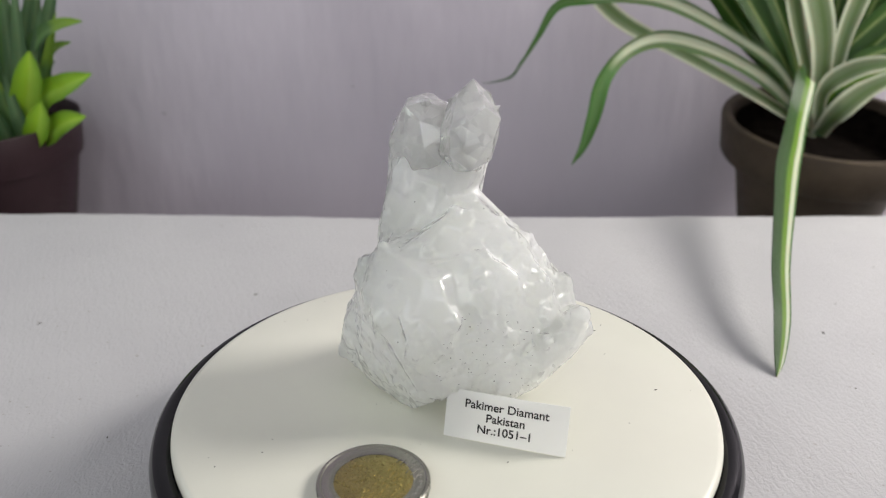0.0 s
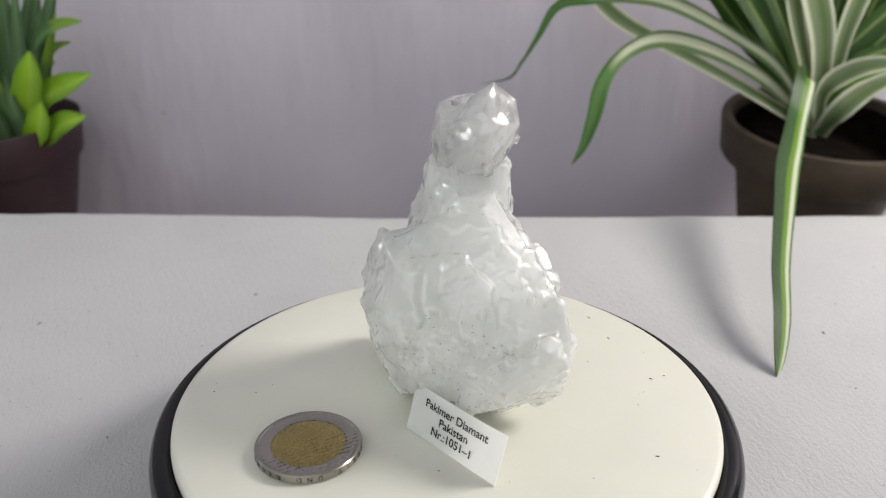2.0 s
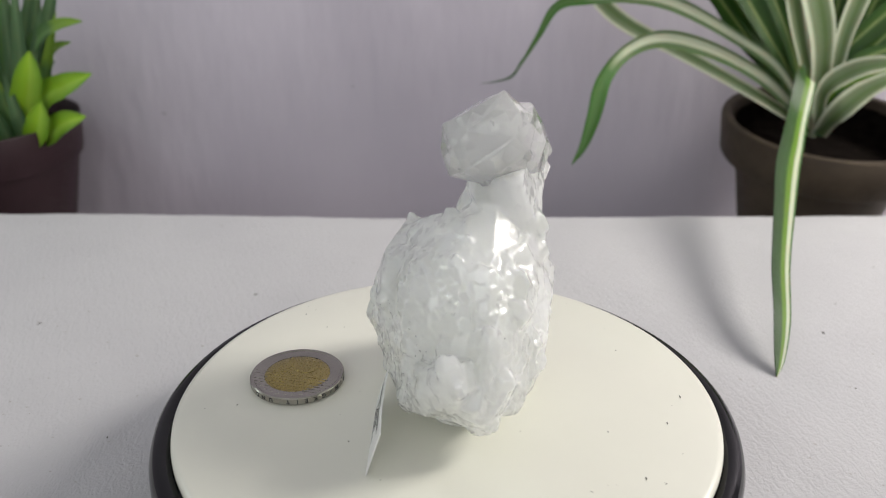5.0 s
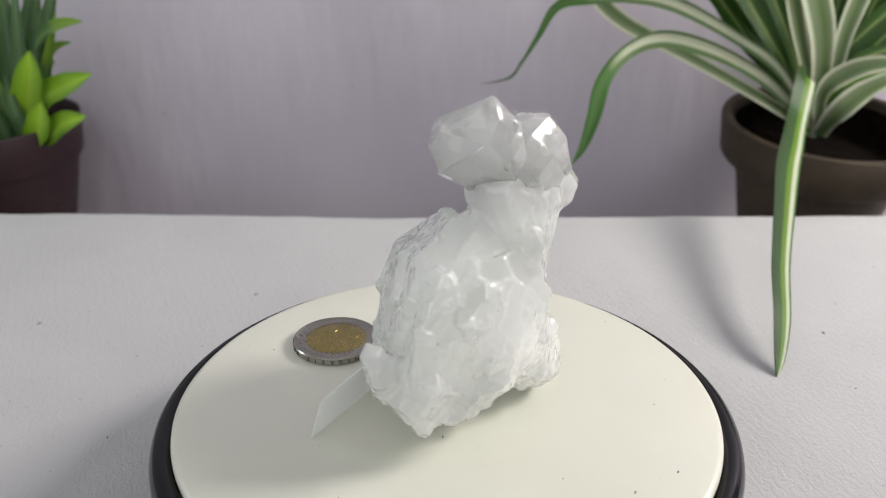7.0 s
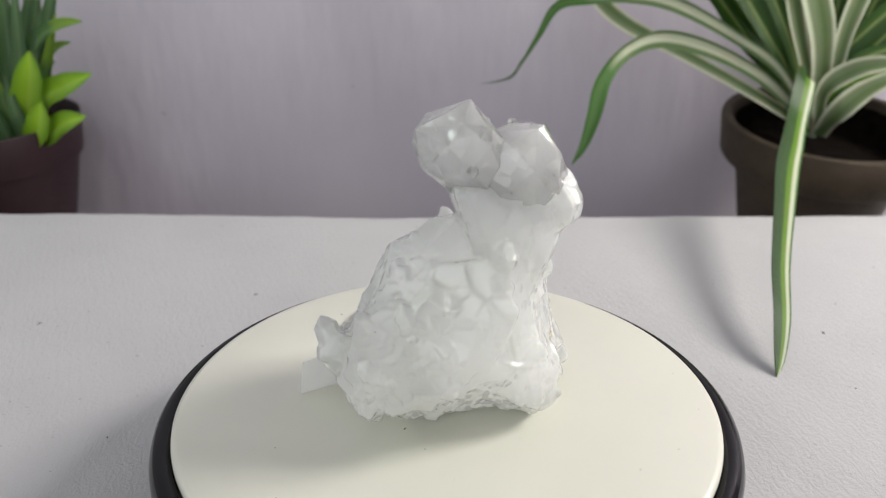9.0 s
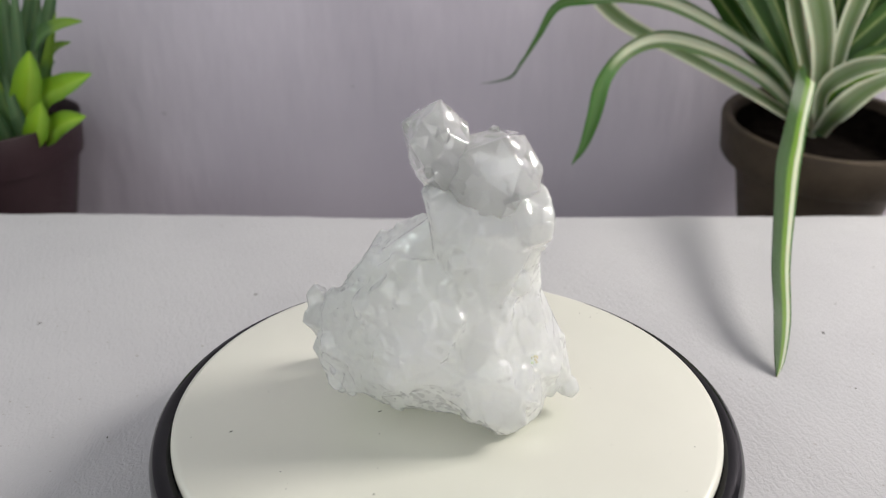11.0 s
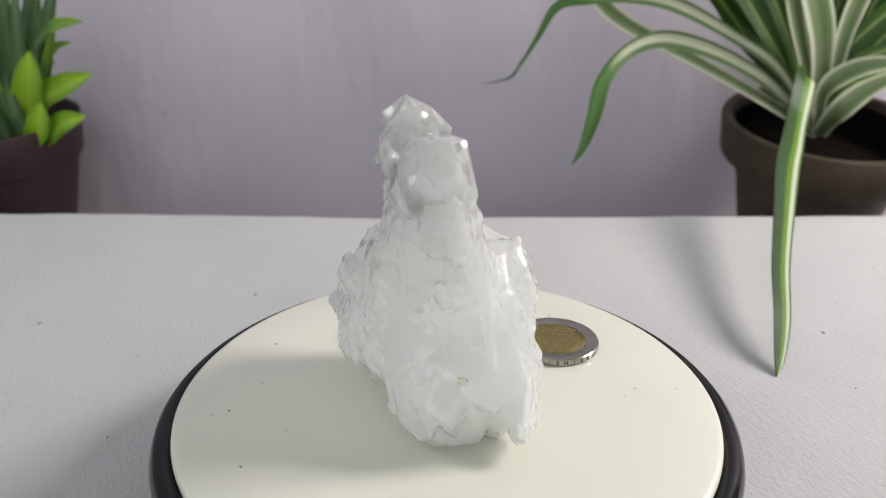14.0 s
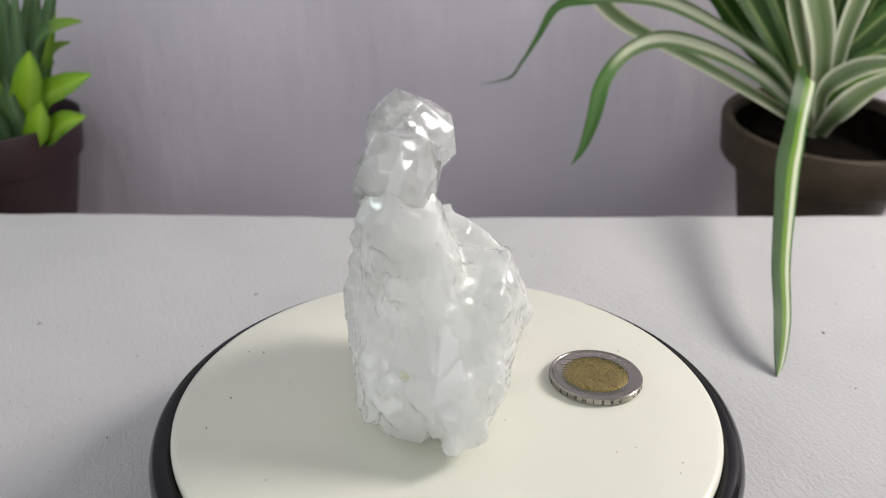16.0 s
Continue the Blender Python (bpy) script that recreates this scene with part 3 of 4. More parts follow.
# ---- the coin ----
def build_coin():
    coin = thing("coin", pose(0, 0, 0), "worn two-colour metal coin lying on the cream plate", "coin")
    R, H = 0.012875, 0.0022
    bm = bmesh.new()
    lathe(bm, [(0.0088, 0.0001), (0.0090, 0), (R - 0.0003, 0), (R, 0.0003), (R, H - 0.0003), (R - 0.0003, H), (R - 0.0008, H), (R - 0.0011, H - 0.0002), (0.0092, H - 0.0002), (0.0090, H - 0.0003)], 128)
    part("outer_ring", bm, SILVER, coin, "dull silver outer ring", smooth=30)
    bm = bmesh.new()
    lathe(bm, [(0, 0.0001), (0.0090, 0.0001), (0.0090, H - 0.00035), (0.0087, H - 0.0002), (0.006, H - 0.0002), (0, H - 0.0002)], 96)
    part("centre", bm, BRASS, coin, "brassy gold centre", smooth=30)
    bm = text_bm("2", 0.0125, 0.0001, 0.00018)
    for v in bm.verts:
        v.co = Vector((v.co.x * 1.25 - 0.0036, v.co.y - 0.0046, v.co.z * 0.6 + H - 0.00022))
    part("numeral", bm, BRASS, coin)
    rng = random.Random(4)
    fine = {True: bmesh.new(), False: bmesh.new()}
    for k in range(6):
        x = 0.0012 + 0.0013 * k
        span = math.sqrt(0.0122 ** 2 - x * x)
        y = -span
        while y < span:
            step = rng.uniform(0.0008, 0.0042)
            top = min(y + step, span)
            inner = math.hypot(x, max(abs(y), abs(top))) < 0.009
            box(fine[inner], x - 0.00011, x + 0.00011, y, top, H - 0.0004, H - 0.00012, 0.00003)
            if rng.random() < 0.6 and abs(y) < 0.006:
                box(fine[True], x - rng.uniform(0.0003, 0.0016), x, y, y + 0.00022, H - 0.0004, H - 0.00012, 0.00003)
            y = top + rng.uniform(0.0002, 0.0022)
    tagged(part("centre_relief", fine[True], BRASS, coin, "fine raised lines and map shapes"), kind="stuff")
    tagged(part("ring_relief", fine[False], SILVER, coin, "fine raised lines"), kind="stuff")
    for k in range(12):
        a = radians(-62 + 11.3 * k)
        bm = bmesh.new()
        ring = []
        for i in range(10):
            r = 0.0008 if i % 2 == 0 else 0.00035
            ring.append(bm.verts.new((0.0107 * math.cos(a) + r * math.sin(i * math.pi / 5), 0.0107 * math.sin(a) + r * math.cos(i * math.pi / 5), H - 0.00022)))
        top = bm.verts.new((0.0107 * math.cos(a), 0.0107 * math.sin(a), H - 0.00002))
        for i in range(10):
            bm.faces.new((ring[i], ring[(i + 1) % 10], top))
        part("star", bm, SILVER, coin)
    words = "EINIGKEIT UND RECHT UND FREIHEIT "
    for k, letter in enumerate(words):
        if letter == " ":
            continue
        bm = text_bm(letter, 0.0017, 0.00003)
        a = 100 - 360 * k / len(words)
        m = pose(0, 0, 0, 0, 0, a) @ pose(R + 0.00001, 0, H / 2 + 0.0006) @ Matrix(((0, 0, 1, 0), (-1, 0, 0, 0), (0, -1, 0, 0), (0, 0, 0, 1)))
        bmesh.ops.transform(bm, matrix=m, verts=bm.verts)
        part("edge_letter", bm, INK, coin)
    return coin


# ---- the card ----
def build_card():
    card = thing("name_card", pose(0, 0, 0), "white printed paper card standing upright before the quartz", "card")
    w, h = 0.0304, 0.0124
    bm = bmesh.new()
    n = 16
    for side in (-0.00012, 0.00012):
        for i in range(n + 1):
            x = -w / 2 + w * i / n
            for z in (0, h / 2, h):
                bm.verts.new((x, side + 0.0005 * (2 * x / w) ** 2 * z / h, z))
    bm.verts.ensure_lookup_table()
    off = 3 * (n + 1)
    for i in range(n):
        for k in range(2):
            a = 3 * i + k
            bm.faces.new([bm.verts[q] for q in (a, a + 3, a + 4, a + 1)])
            bm.faces.new([bm.verts[q + off] for q in (a + 1, a + 4, a + 3, a)])
        for k in (0, 2):
            a = 3 * i + k
            bm.faces.new([bm.verts[q] for q in (a, a + 3, a + 3 + off, a + off)])
    for i in (0, n):
        for k in range(2):
            a = 3 * i + k
            bm.faces.new([bm.verts[q] for q in (a, a + 1, a + 1 + off, a + off)])
    part("paper", bm, PAPER, card)
    for words, z in (("Pakimer Diamant", 0.0083), ("Pakistan", 0.0053), ("Nr.:1051\u20131", 0.0023)):
        bm = text_bm(words, 0.0030, 0.00001)
        for v in bm.verts:
            v.co = Vector((v.co.x, -0.00016 + v.co.z - 0.0001 + 0.0005 * (2 * v.co.x / w) ** 2 * (z / h), z + v.co.y))
        tagged(part("printed_line", bm, INK, card, "black printed words"), kind="stuff")
    return card


# ---- plants ----
def build_clay_plant():
    pot = thing("plant_pot", pose(0.2435, 0.3275, SHELF_Z + 0.0050, 8.5), "brown clay flower pot with a thick rim", "pot")
    T = -0.0045 - SHELF_Z
    bm = bmesh.new()
    lathe(bm, [(0, 0), (0.032, 0), (0.034, 0.002), (0.0520, T - 0.027), (0.0605, T - 0.027), (0.0620, T - 0.025), (0.0650, T - 0.003), (0.0643, T - 0.0005), (0.0625, T), (0.0590, T - 0.0008),
               (0.0570, T - 0.004), (0.0545, T - 0.026), (0.050, T - 0.03), (0, T - 0.03)], 96)
    part("pot_body", bm, CLAY, pot, smooth=35)
    # soil, its edge carried up the inner wall to stand in for shade
    bm = bmesh.new()
    lathe(bm, [(0, 0.002), (0.03, 0.001), (0.0515, 0.0), (0.0538, 0.006), (0.0550, 0.0165), (0.0556, 0.0215)], 64)
    for v in bm.verts:
        v.co.z += T - 0.0275 + 0.0015 * noise.noise(v.co * 150)
    part("soil", bm, SOIL_SHADE, pot)
    root = Vector((0.236, 0.312, -0.0105))
    plant = thing("spider_plant", Matrix.Translation(root), "spider plant with arching white-striped green leaves", "plant")

    def leaf(mat, width, pts, facing=(0, -1, 0.25), label="", **kw):
        pts = [Vector(q) for q in pts]
        if pts[-1].z > 0.06:
            # long leaves arch on outwards from the crown; unseen ends, added for shade
            way = (pts[-1] - pts[-2]).normalized()
            out = Vector((pts[-1].x - root.x, -0.05, 0)).normalized() * 0.03
            pts += [pts[-1] + way * 0.035 + out * 0.3, pts[-1] + way * 0.06 + out * 1.3 + Vector((0, 0, -0.004)), pts[-1] + way * 0.06 + out * 2.6 + Vector((0, 0, -0.03))]
        part("leaf", leaf_bm([q - root for q in pts], width, facing, **kw), mat, plant, label, smooth=60)

    leaf(STRIPED, 0.0134, [(0.2320, 0.3120, -0.0101), (0.2150, 0.2970, 0.0180), (0.2013, 0.2620, 0.0368), (0.1896, 0.2380, 0.0213), (0.1776, 0.2120, 0.0127), (0.1651, 0.1850, 0.0060), (0.1505, 0.1480, -0.0034), (0.1369, 0.1125, -0.0123), (0.1281, 0.0845, -0.0209), (0.1229, 0.0695, -0.0294), (0.1197, 0.0620, -0.0336)], (0.05, -1, 0.45), "long hanging leaf with green and cream stripes", tip=0.5, root=0.9, fold=0.15, n=70)
    leaf(PALE_TIP, 0.01, [(0.2379, 0.3120, -0.0101), (0.2066, 0.3000, 0.0170), (0.1811, 0.2900, 0.0342), (0.1475, 0.2750, 0.0495), (0.1185, 0.2650, 0.0561), (0.0981, 0.2550, 0.0508), (0.0846, 0.2450, 0.0373), (0.0798, 0.2400, 0.0184), (0.0756, 0.2400, 0.0016), (0.0701, 0.2400, -0.0095)], (0.2, -1, -0.3), "arching pale leaf with a drooping green tip", tip=0.3, n=60)
    leaf(PALE_TIP, 0.0085, [(0.2379, 0.3120, -0.0101), (0.2055, 0.3080, 0.0310), (0.1716, 0.3000, 0.0523), (0.1343, 0.2950, 0.0704), (0.1063, 0.2900, 0.0763), (0.0797, 0.2850, 0.0748), (0.0616, 0.2800, 0.0709), (0.0520, 0.2800, 0.0543), (0.0401, 0.2850, 0.0317)], (0.2, -1, -0.2), tip=0.5, n=60)
    leaf(DULL_LEAF, 0.0018, [(0.0442, 0.2835, 0.0409), (0.0392, 0.2850, 0.0314), (0.0320, 0.2900, 0.0270), (0.0204, 0.2950, 0.0239)], (0.2, -1, 0.2), "thin dry leaf tip", tip=0.8)
    leaf(PALE_LEAF, 0.011, [(0.2379, 0.3120, -0.0101), (0.1958, 0.3220, 0.0140), (0.1478, 0.3300, 0.0383), (0.1148, 0.3350, 0.0539), (0.0973, 0.3400, 0.0674), (0.0855, 0.3450, 0.0819)], (0.2, -1, 0.5), tip=0.5)
    leaf(DARK_LEAF, 0.013, [(0.2379, 0.3120, -0.0101), (0.2196, 0.3180, 0.0240), (0.1995, 0.3200, 0.0513), (0.1752, 0.3250, 0.0840)], (0, -1, 0.3), tip=0.4)
    leaf(DARK_LEAF, 0.012, [(0.2379, 0.3120, -0.0101), (0.2247, 0.3160, 0.0208), (0.2118, 0.3200, 0.0514), (0.1918, 0.3250, 0.0874)], (0, -1, 0.3), tip=0.4)
    leaf(PALE_LEAF, 0.017, [(0.2379, 0.3120, -0.0101), (0.2260, 0.2950, 0.0251), (0.2164, 0.2850, 0.0564), (0.2040, 0.2900, 0.0929)], (0.1, -1, 0.1), tip=0.3, fold=0.1)
    leaf(PALE_LEAF, 0.012, [(0.2379, 0.3120, -0.0101), (0.2377, 0.3050, 0.0335), (0.2403, 0.3050, 0.0604), (0.2510, 0.3100, 0.0889)], (0, -1, 0.2), tip=0.4)
    leaf(DARK_LEAF, 0.013, [(0.2379, 0.3120, -0.0101), (0.2422, 0.3120, 0.0340), (0.2552, 0.3100, 0.0548), (0.2791, 0.3100, 0.0763)], (0, -1, 0.5), tip=0.4)
    leaf(DARK_LEAF, 0.014, [(0.2379, 0.3120, -0.0101), (0.2420, 0.3100, 0.0240), (0.2572, 0.3100, 0.0380), (0.2890, 0.3100, 0.0501)], (0, -1, 0.6), tip=0.4)
    leaf(PALE_LEAF, 0.0115, [(0.2379, 0.3120, -0.0101), (0.2257, 0.2900, 0.0211), (0.2357, 0.2850, 0.0346), (0.2543, 0.2800, 0.0408), (0.2791, 0.2750, 0.0377)], (0, -1, 0.3), tip=0.4)
    leaf(STRIPED, 0.011, [(0.2379, 0.3120, -0.0101), (0.2364, 0.3000, 0.0155), (0.2515, 0.3000, 0.0260), (0.2898, 0.3000, 0.0382)], (0, -1, 0.4), tip=0.4)
    leaf(PALE_LEAF, 0.0135, [(0.2379, 0.3120, -0.0101), (0.2396, 0.2960, 0.0077), (0.2564, 0.2950, 0.0237), (0.2871, 0.2950, 0.0374)], (0, -1, 0.5), tip=0.4, root=0.9)
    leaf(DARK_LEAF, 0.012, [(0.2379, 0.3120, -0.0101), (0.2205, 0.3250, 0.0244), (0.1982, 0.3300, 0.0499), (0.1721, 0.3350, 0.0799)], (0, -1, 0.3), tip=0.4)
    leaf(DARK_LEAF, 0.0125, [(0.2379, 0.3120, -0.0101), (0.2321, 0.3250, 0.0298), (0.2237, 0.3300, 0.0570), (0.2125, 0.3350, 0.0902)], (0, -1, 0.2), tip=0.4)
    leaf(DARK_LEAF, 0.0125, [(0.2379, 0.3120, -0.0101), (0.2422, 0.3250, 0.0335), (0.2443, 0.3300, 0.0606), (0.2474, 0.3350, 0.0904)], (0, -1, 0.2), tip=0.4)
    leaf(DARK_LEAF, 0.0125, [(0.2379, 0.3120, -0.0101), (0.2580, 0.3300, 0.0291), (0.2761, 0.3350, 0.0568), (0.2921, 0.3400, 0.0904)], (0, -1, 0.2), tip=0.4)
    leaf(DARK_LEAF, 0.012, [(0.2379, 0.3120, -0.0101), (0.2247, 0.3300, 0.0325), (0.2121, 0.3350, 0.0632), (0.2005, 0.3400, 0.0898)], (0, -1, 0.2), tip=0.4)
    leaf(PALE_LEAF, 0.01, [(0.2379, 0.3120, -0.0101), (0.2225, 0.3050, 0.0265), (0.2084, 0.3000, 0.0575), (0.1964, 0.3000, 0.0922)], (0, -1, 0.2), tip=0.4)

    # extra side and back leaves, added to shade and darken the wall behind
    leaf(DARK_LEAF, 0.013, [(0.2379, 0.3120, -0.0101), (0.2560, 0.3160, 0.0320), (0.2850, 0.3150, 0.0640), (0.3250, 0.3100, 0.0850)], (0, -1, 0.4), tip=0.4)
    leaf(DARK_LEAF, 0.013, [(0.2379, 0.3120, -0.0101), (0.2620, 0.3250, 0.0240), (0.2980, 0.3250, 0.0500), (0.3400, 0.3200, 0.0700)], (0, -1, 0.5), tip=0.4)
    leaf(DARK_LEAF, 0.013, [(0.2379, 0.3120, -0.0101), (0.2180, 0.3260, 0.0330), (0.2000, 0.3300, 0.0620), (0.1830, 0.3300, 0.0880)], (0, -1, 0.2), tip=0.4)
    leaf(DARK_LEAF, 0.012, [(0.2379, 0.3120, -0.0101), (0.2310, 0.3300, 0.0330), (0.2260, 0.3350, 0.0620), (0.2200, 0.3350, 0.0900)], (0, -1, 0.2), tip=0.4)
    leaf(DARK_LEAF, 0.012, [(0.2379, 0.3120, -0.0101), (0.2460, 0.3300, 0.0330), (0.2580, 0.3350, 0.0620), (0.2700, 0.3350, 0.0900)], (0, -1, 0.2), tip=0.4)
    # the dense dark middle of the crown; extra leaves also cover its shaded gaps
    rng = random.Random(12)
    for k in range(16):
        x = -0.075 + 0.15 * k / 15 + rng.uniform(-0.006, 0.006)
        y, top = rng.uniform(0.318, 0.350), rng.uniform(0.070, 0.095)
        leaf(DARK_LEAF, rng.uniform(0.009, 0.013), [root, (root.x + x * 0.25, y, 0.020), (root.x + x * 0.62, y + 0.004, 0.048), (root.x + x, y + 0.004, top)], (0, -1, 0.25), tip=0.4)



def build_plum_plant():
    X, Y, R, Z = -0.318, 0.306, 0.080, -0.003
    pot = thing("plant_pot", pose(X, Y, SHELF_Z), "dark plum plastic flower pot with a deep rim", "pot")
    T = Z - SHELF_Z
    bm = bmesh.new()
    lathe(bm, [(0, 0), (R * 0.72, 0), (R * 0.74, 0.002), (R * 0.945, T - 0.026), (R * 0.975, T - 0.0255), (R * 0.985, T - 0.022), (R, T - 0.001), (R * 0.995, T), (R * 0.98, T),
               (R * 0.97, T - 0.002), (R * 0.93, T - 0.03), (0, T - 0.03)], 96)
    part("pot_body", bm, PLUM, pot, smooth=35)
    bm = bmesh.new()
    lathe(bm, [(0, -0.004), (R * 0.94, -0.004), (R * 0.945, 0.0), (R * 0.5, 0.002), (0, 0.003)], 48)
    for v in bm.verts:
        v.co.z += T - 0.012 + 0.002 * noise.noise(v.co * 120)
    part("soil", bm, SOIL_SHADE, pot)
    root = Vector((X + 0.055, Y - 0.01, Z - 0.012))
    plant = thing("artificial_plant", Matrix.Translation(root), "artificial plant with dull green and lime strap leaves", "plant")

    def leaf(mat, width, pts, facing=(0, -1, 0.25), label="", **kw):
        part("leaf", leaf_bm([Vector(q) - root for q in pts], width, facing, **kw), mat, plant, label, smooth=60)

    leaf(TIPPED_LEAF, 0.0094, [(-0.2751, 0.3000, -0.0283), (-0.2666, 0.3000, 0.0203), (-0.2611, 0.3000, 0.0701), (-0.2590, 0.3000, 0.0950)], (0.2, -1, 0.1), tip=0.5)
    leaf(DULL_LEAF, 0.0115, [(-0.2695, 0.3050, -0.0242), (-0.2562, 0.3000, 0.0204), (-0.2380, 0.3000, 0.0574), (-0.2260, 0.3000, 0.0891)], (0.2, -1, 0.1), tip=0.5)
    leaf(DULL_LEAF, 0.0094, [(-0.2758, 0.3050, -0.0280), (-0.2651, 0.3100, 0.0183), (-0.2556, 0.3100, 0.0560), (-0.2440, 0.3100, 0.0884)], (0.2, -1, 0.1), tip=0.5)
    leaf(TIPPED_LEAF, 0.0095, [(-0.2663, 0.3000, -0.0116), (-0.2482, 0.2900, 0.0359), (-0.2361, 0.2850, 0.0514), (-0.2209, 0.2800, 0.0592), (-0.2074, 0.2800, 0.0611)], (0.1, -1, 0.6), tip=0.4)
    leaf(LIME_LEAF, 0.0169, [(-0.2585, 0.2850, -0.0182), (-0.2507, 0.2800, 0.0077), (-0.2423, 0.2750, 0.0289), (-0.2387, 0.2750, 0.0450)], (0.2, -1, 0.1), "lime green leaf", tip=0.36, root=0.35)
    leaf(LIME_LEAF, 0.0155, [(-0.2587, 0.2900, -0.0160), (-0.2436, 0.2850, 0.0134), (-0.2259, 0.2800, 0.0237), (-0.2073, 0.2800, 0.0314)], (0.1, -1, 0.4), "lime green leaf", tip=0.36, root=0.35)
    leaf(LIME_LEAF, 0.0142, [(-0.2547, 0.2880, -0.0183), (-0.2413, 0.2830, -0.0061), (-0.2281, 0.2800, 0.0024), (-0.2150, 0.2800, 0.0059)], (0.1, -1, 0.5), "lime green leaf", tip=0.36, root=0.45)
    leaf(LIME_LEAF, 0.0135, [(-0.2544, 0.2800, -0.0185), (-0.2427, 0.2750, 0.0005), (-0.2377, 0.2750, 0.0157)], (0.2, -1, 0.2), "lime green leaf", tip=0.36, root=0.45)
    leaf(TIPPED_LEAF, 0.0075, [(-0.2652, 0.3100, 0.0004), (-0.2503, 0.3100, 0.0306), (-0.2413, 0.3100, 0.0410), (-0.2302, 0.3100, 0.0448)], (0.1, -1, 0.4), tip=0.5)
    leaf(DULL_LEAF, 0.0065, [(-0.2645, 0.3120, -0.0001), (-0.2527, 0.3120, 0.0233), (-0.2431, 0.3120, 0.0331)], (0.1, -1, 0.4), tip=0.5)
    leaf(TIPPED_LEAF, 0.0094, [(-0.2841, 0.3000, -0.0284), (-0.2717, 0.2900, 0.0051), (-0.2643, 0.2800, 0.0375), (-0.2660, 0.2800, 0.0660)], (0.2, -1, 0.1), tip=0.5)
    leaf(DULL_LEAF, 0.0086, [(-0.2772, 0.2950, -0.0250), (-0.2586, 0.2850, 0.0064), (-0.2506, 0.2850, 0.0368), (-0.2469, 0.2850, 0.0655), (-0.2476, 0.2900, 0.0866)], (0.2, -1, 0.1), tip=0.5)
    leaf(DULL_LEAF, 0.0072, [(-0.2630, 0.2800, -0.0185), (-0.2623, 0.2750, -0.0031), (-0.2632, 0.2700, 0.0083), (-0.2718, 0.2700, 0.0166)], (0.2, -1, 0.3), tip=0.5)
    leaf(TIPPED_LEAF, 0.0072, [(-0.2615, 0.2820, -0.0181), (-0.2605, 0.2780, -0.0004), (-0.2608, 0.2750, 0.0222), (-0.2638, 0.2750, 0.0352)], (0.2, -1, 0.3), tip=0.5)
    leaf(DULL_LEAF, 0.0079, [(-0.2598, 0.2840, -0.0186), (-0.2538, 0.2780, -0.0038), (-0.2543, 0.2750, 0.0156), (-0.2564, 0.2750, 0.0320)], (0.2, -1, 0.3), tip=0.5)
    leaf(DULL_LEAF, 0.0086, [(-0.2664, 0.3100, -0.0237), (-0.2632, 0.3200, 0.0163), (-0.2581, 0.3250, 0.0506), (-0.2504, 0.3300, 0.0871)], (0.2, -1, 0.1), tip=0.5)
    leaf(TIPPED_LEAF, 0.0086, [(-0.2841, 0.3100, -0.0295), (-0.2813, 0.3200, 0.0161), (-0.2818, 0.3250, 0.0505), (-0.2782, 0.3300, 0.0869)], (0.2, -1, 0.1), tip=0.5)
    leaf(DULL_LEAF, 0.0088, [(-0.2728, 0.3000, -0.0246), (-0.2767, 0.3208, 0.0014), (-0.2679, 0.3208, 0.0269), (-0.2596, 0.3208, 0.0510)], (0.2, -1, 0.1), tip=0.5)
    leaf(DULL_LEAF, 0.0076, [(-0.2856, 0.3000, -0.0247), (-0.3024, 0.3275, -0.0004), (-0.2976, 0.3275, 0.0232), (-0.2847, 0.3275, 0.0826)], (0.2, -1, 0.1), tip=0.5)
    leaf(TIPPED_LEAF, 0.0073, [(-0.2761, 0.3000, -0.0246), (-0.2760, 0.3095, 0.0040), (-0.2721, 0.3095, 0.0390), (-0.2667, 0.3095, 0.0800)], (0.2, -1, 0.1), tip=0.5)
    leaf(DULL_LEAF, 0.0056, [(-0.2802, 0.3000, -0.0246), (-0.2885, 0.3195, 0.0016), (-0.2772, 0.3195, 0.0263), (-0.2596, 0.3195, 0.0823)], (0.2, -1, 0.1), tip=0.5)
    leaf(DULL_LEAF, 0.0085, [(-0.2729, 0.3000, -0.0246), (-0.2573, 0.2851, 0.0099), (-0.2559, 0.2851, 0.0405), (-0.2518, 0.2851, 0.0821)], (0.2, -1, 0.1), tip=0.5)
    leaf(TIPPED_LEAF, 0.0088, [(-0.2650, 0.3000, -0.0245), (-0.2517, 0.2980, 0.0069), (-0.2412, 0.2980, 0.0340), (-0.2305, 0.2980, 0.0637)], (0.2, -1, 0.1), tip=0.5)
    leaf(DULL_LEAF, 0.0089, [(-0.2818, 0.3000, -0.0246), (-0.2893, 0.3161, 0.0024), (-0.2779, 0.3161, 0.0256), (-0.2610, 0.3161, 0.0764)], (0.2, -1, 0.1), tip=0.5)
    leaf(DULL_LEAF, 0.0053, [(-0.2784, 0.3000, -0.0246), (-0.2697, 0.2916, 0.0083), (-0.2677, 0.2916, 0.0381), (-0.2658, 0.2916, 0.0670)], (0.2, -1, 0.1), tip=0.5)
    leaf(TIPPED_LEAF, 0.0062, [(-0.2861, 0.3000, -0.0247), (-0.2872, 0.3002, 0.0061), (-0.2794, 0.3002, 0.0295), (-0.2679, 0.3002, 0.0708)], (0.2, -1, 0.1), tip=0.5)
    leaf(DULL_LEAF, 0.0052, [(-0.2794, 0.3000, -0.0246), (-0.2856, 0.3167, 0.0023), (-0.2811, 0.3167, 0.0243), (-0.2678, 0.3167, 0.0869)], (0.2, -1, 0.1), tip=0.5)
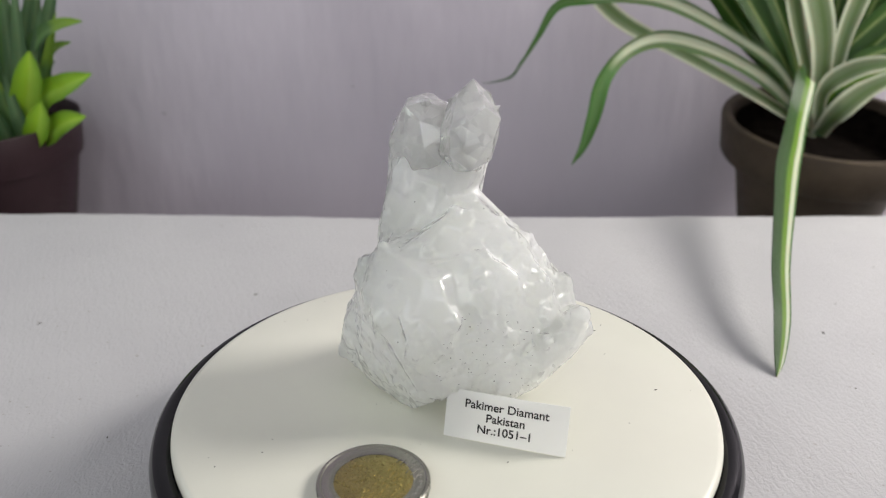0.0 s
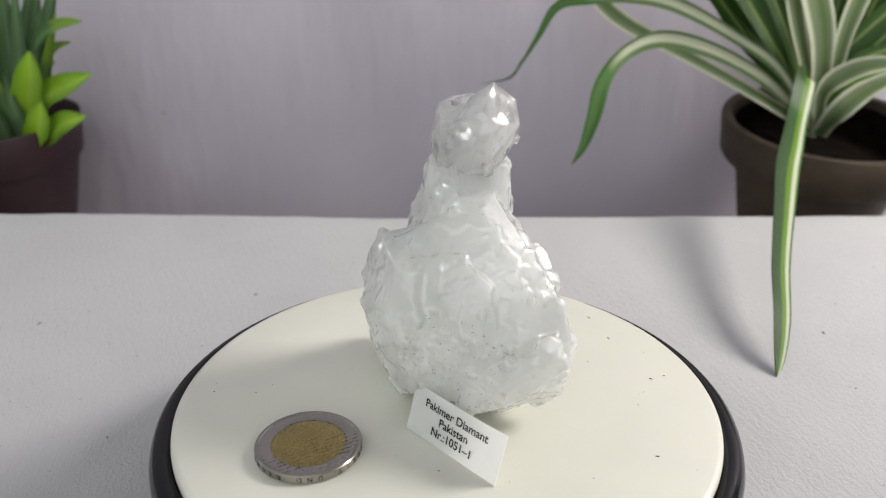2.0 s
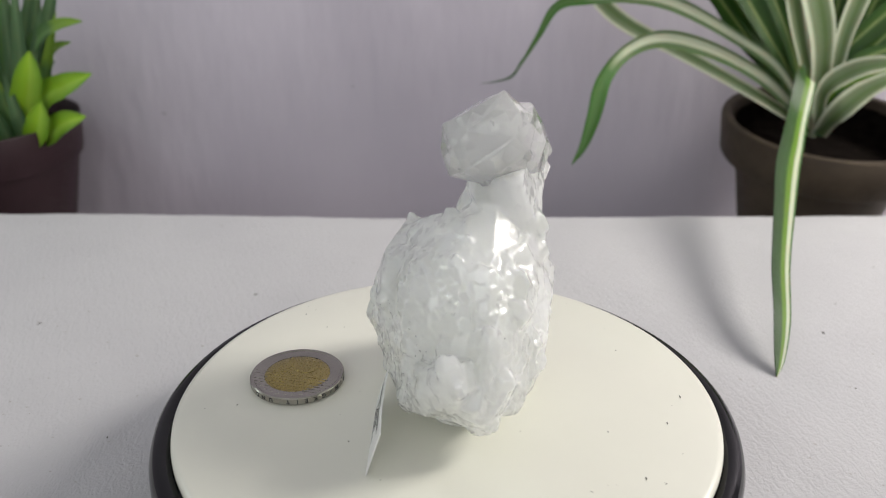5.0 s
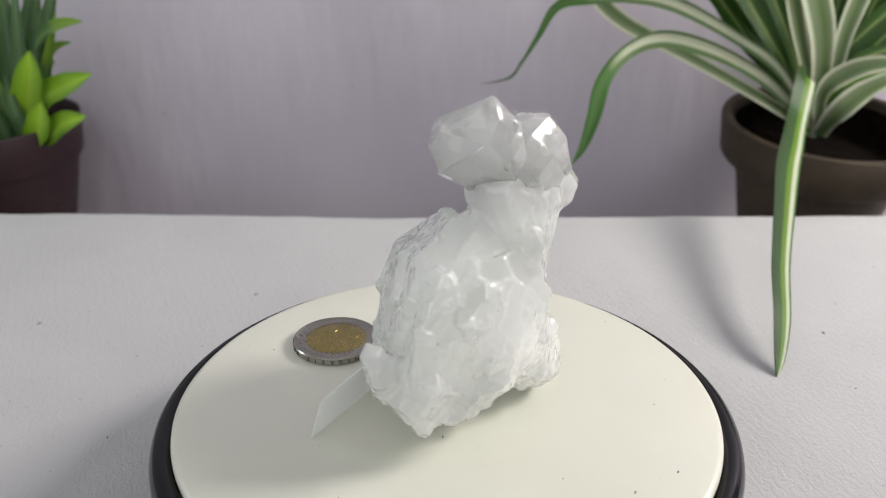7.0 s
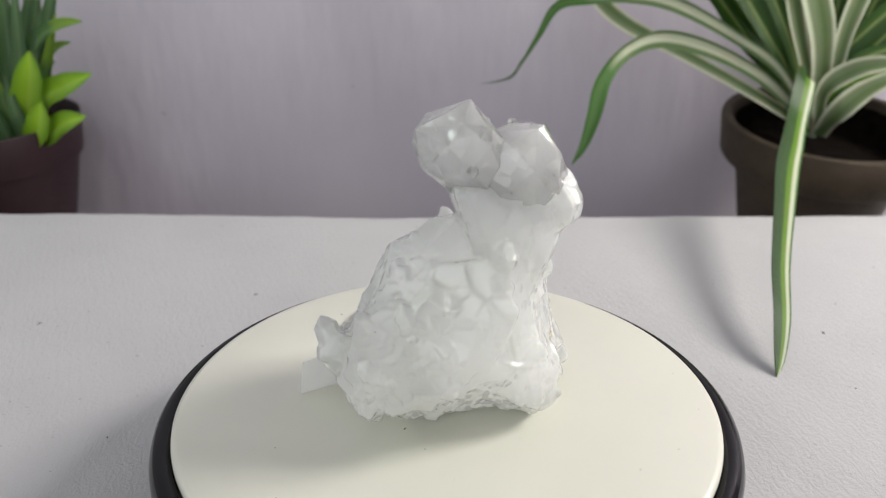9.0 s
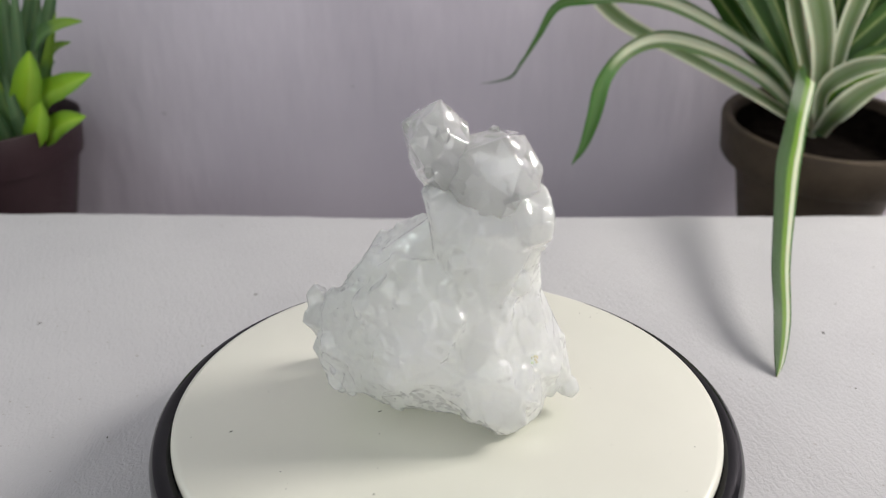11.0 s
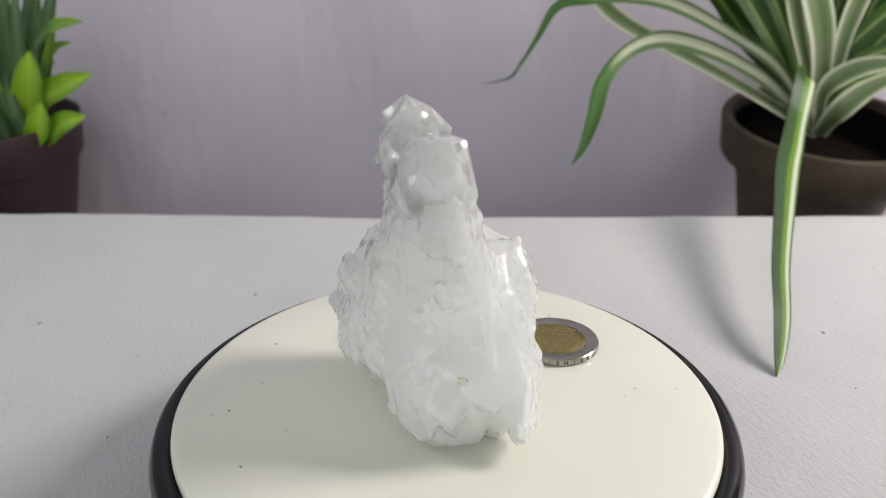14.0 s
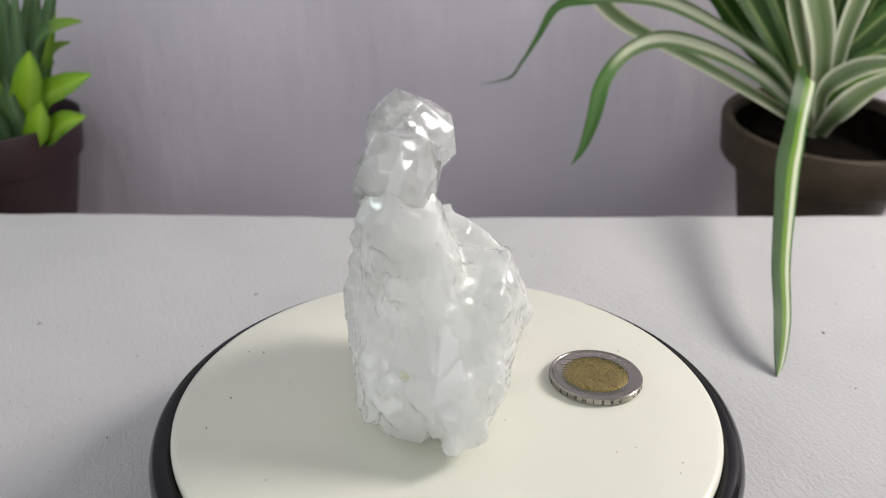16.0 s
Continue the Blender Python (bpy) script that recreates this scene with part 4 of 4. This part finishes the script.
    leaf(DULL_LEAF, 0.0082, [(-0.2700, 0.3000, -0.0245), (-0.2532, 0.2858, 0.0097), (-0.2428, 0.2858, 0.0384), (-0.2322, 0.2858, 0.0688)], (0.2, -1, 0.1), tip=0.5)
    leaf(TIPPED_LEAF, 0.0088, [(-0.2860, 0.3000, -0.0247), (-0.2828, 0.2931, 0.0078), (-0.2818, 0.2931, 0.0391), (-0.2828, 0.2931, 0.0609)], (0.2, -1, 0.1), tip=0.5)
    leaf(DULL_LEAF, 0.0064, [(-0.2661, 0.3000, -0.0245), (-0.2548, 0.3005, 0.0063), (-0.2433, 0.3005, 0.0338), (-0.2323, 0.3005, 0.0596)], (0.2, -1, 0.1), tip=0.5)
    leaf(DULL_LEAF, 0.0084, [(-0.2839, 0.3000, -0.0247), (-0.2956, 0.3209, 0.0012), (-0.2842, 0.3209, 0.0367), (-0.2778, 0.3209, 0.0499)], (0.2, -1, 0.1), tip=0.5)
    leaf(TIPPED_LEAF, 0.0087, [(-0.2842, 0.3000, -0.0247), (-0.2913, 0.3125, 0.0032), (-0.2867, 0.3125, 0.0339), (-0.2849, 0.3125, 0.0518)], (0.2, -1, 0.1), tip=0.5)
    leaf(DULL_LEAF, 0.0057, [(-0.2744, 0.3000, -0.0246), (-0.2676, 0.2993, 0.0065), (-0.2632, 0.2993, 0.0398), (-0.2564, 0.2993, 0.0834)], (0.2, -1, 0.1), tip=0.5)


build_setting()
build_table()
turntable = build_turntable()
plate = build_plate(turntable)
specimen = build_specimen()
coin = build_coin()
card = build_card()
build_clay_plant()
build_plum_plant()


def motions():
    """The plate turns steadily and carries the quartz, the coin and the card round with it."""
    times = [0.5 * k for k in range(33)]
    coin_start = pose(0.0419 * math.cos(-1.9808), 0.0419 * math.sin(-1.9808), 0.0002, 0, 0, -30)
    card_start = pose(0.0137, -0.02335, 0.0002, -15.0, 0, -16.3)
    for ob, start in ((plate, pose(0, 0, 0)), (specimen, pose(0, 0, 0.0002)), (coin, coin_start), (card, card_start)):
        walk(ob, [(t, pose(0, 0, 0, 0, 0, -SPIN * t) @ start) for t in times])


motions()
